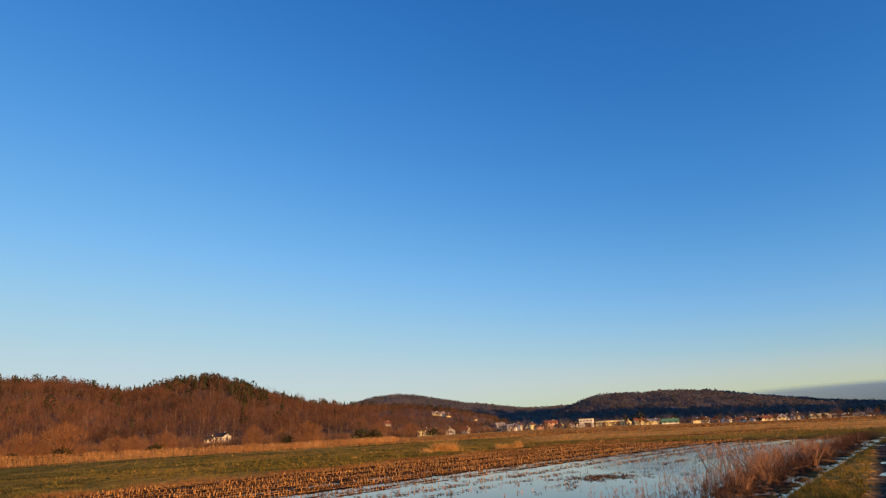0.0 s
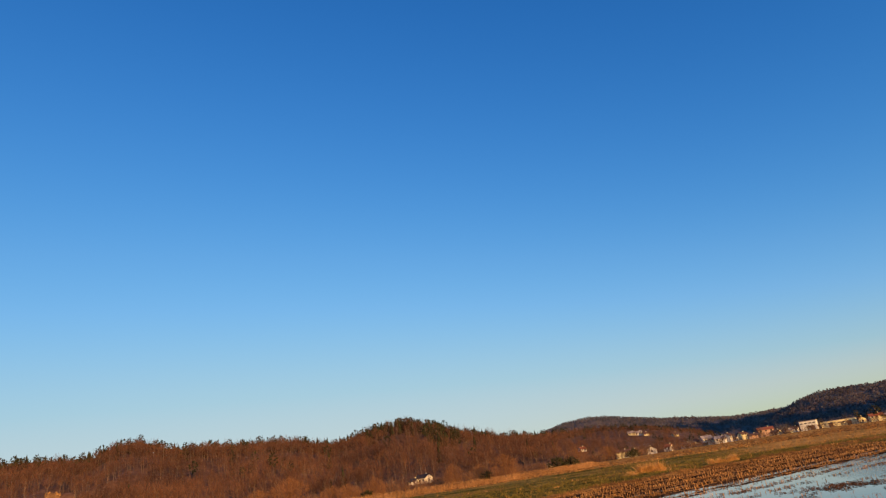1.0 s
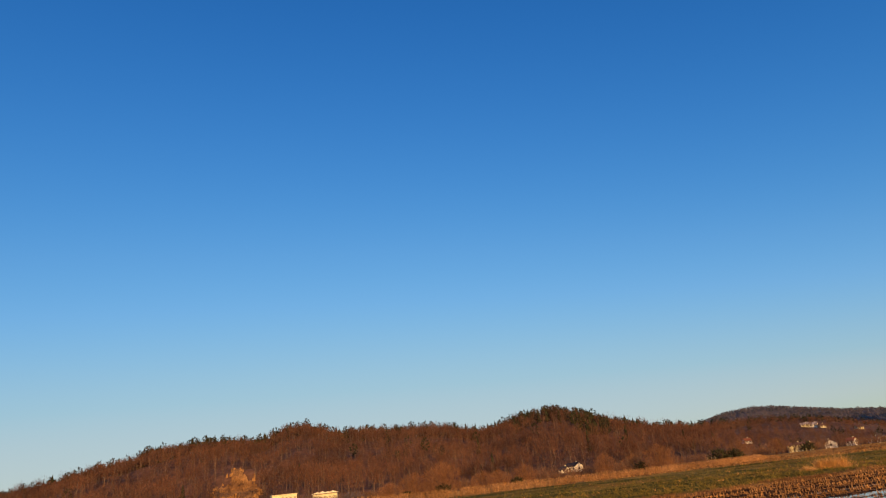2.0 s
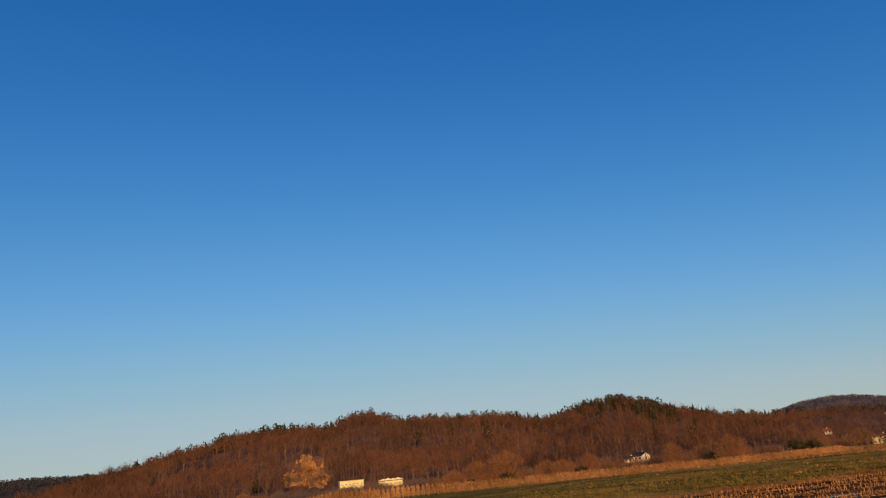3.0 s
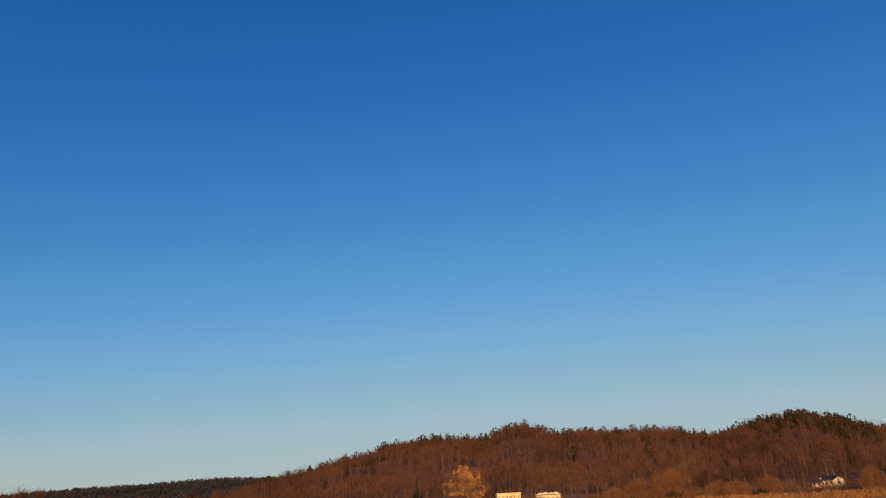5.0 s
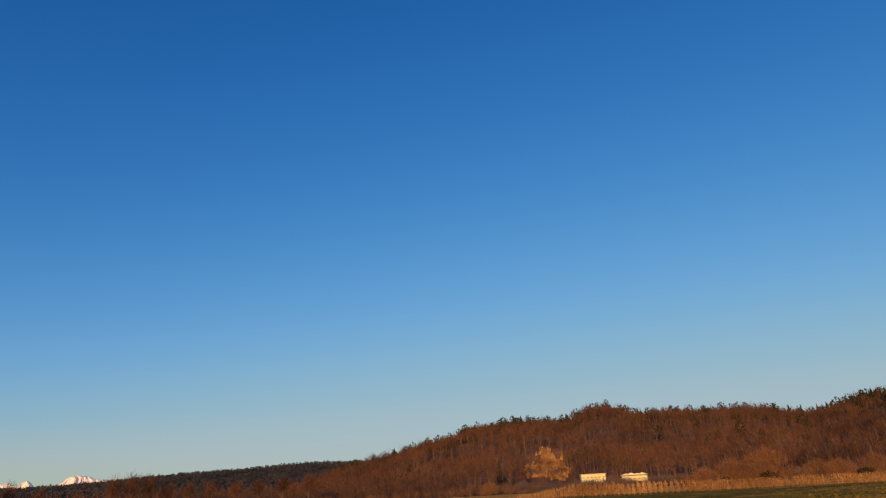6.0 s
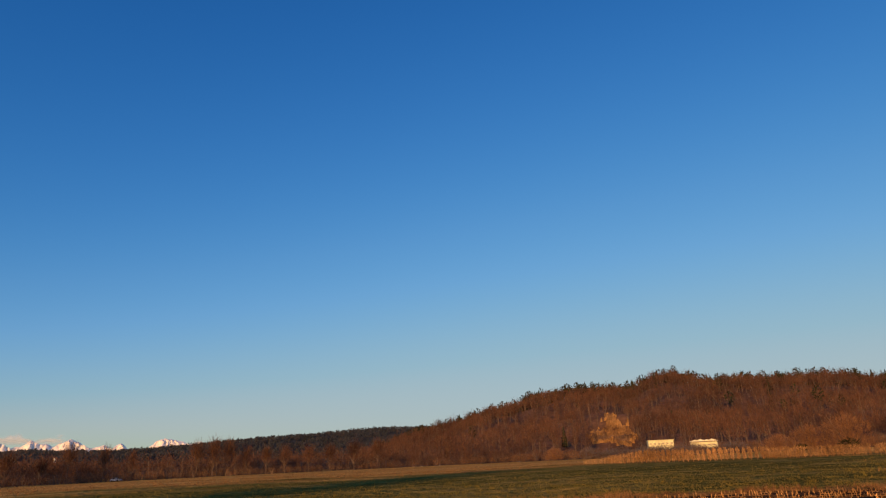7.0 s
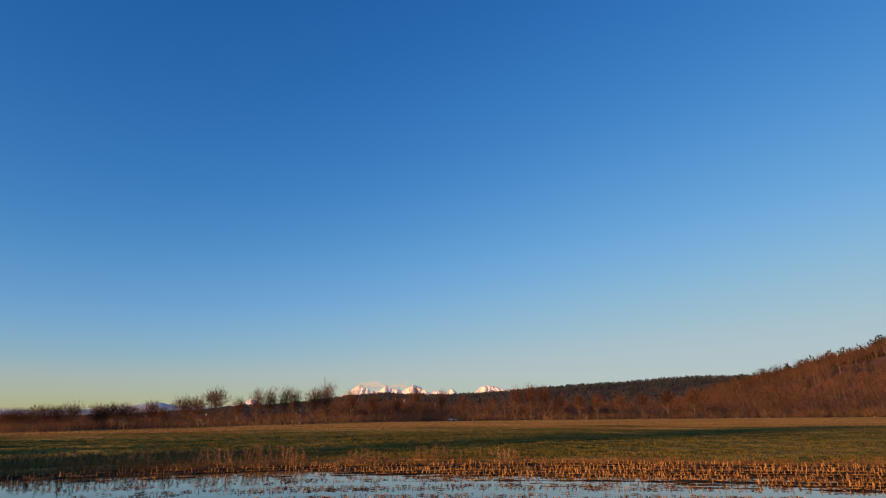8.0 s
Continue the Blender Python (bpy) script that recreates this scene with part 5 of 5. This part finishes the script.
q = np.random.RandomState(421)
for az, d, wd, h in [(0.5, 56, 1.1, 1.45), (1.5, 55.5, 0.9, 0.95), (2.4, 55, 0.7, 0.6), (-4.2, 56, 0.6, 0.9), (-5.6, 57, 0.7, 1.0), (-4.9, 56.5, 0.7, 0.6)]:
    x0, y0 = polar(az, d)
    m = int(300 * wd)
    x, y = x0 + q.normal(size=m) * wd * 0.42, y0 + q.normal(size=m) * wd * 0.3
    strew("grass_clump", [(*t, 0, 0) for t in TALL], q.randint(0, 4, m), x, y, lie(x, y)[0], q.uniform(0.35, 1.0, m) * h * np.clip(0.75 + 0.5 * wave(x, y, 1.1, 25), 0.3, 1.2) * np.exp(-((x - x0) ** 2 + (y - y0) ** 2) / (wd * 0.9) ** 2), [straw_pale], "bleached golden clump of tall dead grass", "grass clump", 422, lean=0.3)

# weeds between the flood water and the track
q = np.random.RandomState(431)
BUSHES = [(*weed_bush(k + 500), 0, 0) for k in range(5)]


def by_track(s, o):
    return TRACK_U[0] * s + TRACK_N[0] * o, TRACK_U[1] * s + TRACK_N[1] * o


s = 17 + 28 * q.uniform(0, 1, 190) ** 1.2
o = -4.9 + q.normal(size=190) * 0.8 - 0.5 * wave(s, s * 0, 9, 14)
ok = (o < -3.8) & (wave(s, o * 2, 5, 33) > np.where(s > 32, 0.15, -0.3))
s, o = s[ok], o[ok]
x, y = by_track(s, o)
strew("weed_bushes", BUSHES, q.randint(0, 5, len(x)), x, y, lie(x, y)[0], q.uniform(0.4, 0.95, len(x)) * np.clip(0.8 + 0.45 * wave(s, o, 6, 34), 0.4, 1.2) * np.interp(s, [18, 22, 32, 45, 56], [0.5, 1.15, 1.1, 0.75, 0.6]), [weed],
      "feathery rust-brown dead weed bushes on the muddy spit", "weeds", 432, wide=q.uniform(0.9, 1.4, len(x)), lean=0.12)
s = q.uniform(12, 46, 2300)
o = -5.6 - np.abs(q.normal(size=2300)) * 1.1
x, y = by_track(s, o)
ok = (o > -10.5) & (np.mod(o + 0.15 * wave(x, y, 6, 36), 0.75) < 0.4) & (wave(x, y, 5, 35) > -0.5)
x, y = x[ok], y[ok]
strew("water_weeds", [(*t, 0, 0) for t in WEEDS], q.randint(0, 5, len(x)), x, y, np.full(len(x), WATER - 0.05), q.uniform(0.1, 0.24, len(x)), [weed], "rows of low rust-brown dead weeds in the flood water", "weeds", 433, wide=np.full(len(x), 1.4), lean=0.2)
s, o = q.uniform(11, 55, 2600), -4.4 + q.normal(size=2600) * 0.5
x, y = by_track(s, o)
ok = o < -3.5
x, y = x[ok], y[ok]
strew("shore_weeds", [(*t, 0, 0) for t in WEEDS], q.randint(0, 5, len(x)), x, y, lie(x, y)[0], q.uniform(0.12, 0.34, len(x)), [weed_dark], "dark matted dead weeds on the wet mud", "weeds", 434, wide=np.full(len(x), 1.5), lean=0.3)

# an unseen ragged hedge added beyond the track, to shade its verge
q = np.random.RandomState(441)
s, o = q.uniform(2, 160, 380), 8.2 + q.normal(size=380) * 0.6
ok = wave(s, s * 0, 7, 37) > -0.45
s, o = s[ok], o[ok]
x, y = by_track(s, o)
strew("shade_hedge", shrub_kinds, q.randint(0, 4, len(x)), x, y, lie(x, y)[0] - 0.05, q.uniform(2.1, 2.8, len(x)) * (1 + 0.25 * wave(s, s * 0, 6, 38)), [bark, twig, twig_willow], "unseen ragged bare hedge added to shade the track's verge", "hedge", 442, wide=np.full(len(x), 1.3))
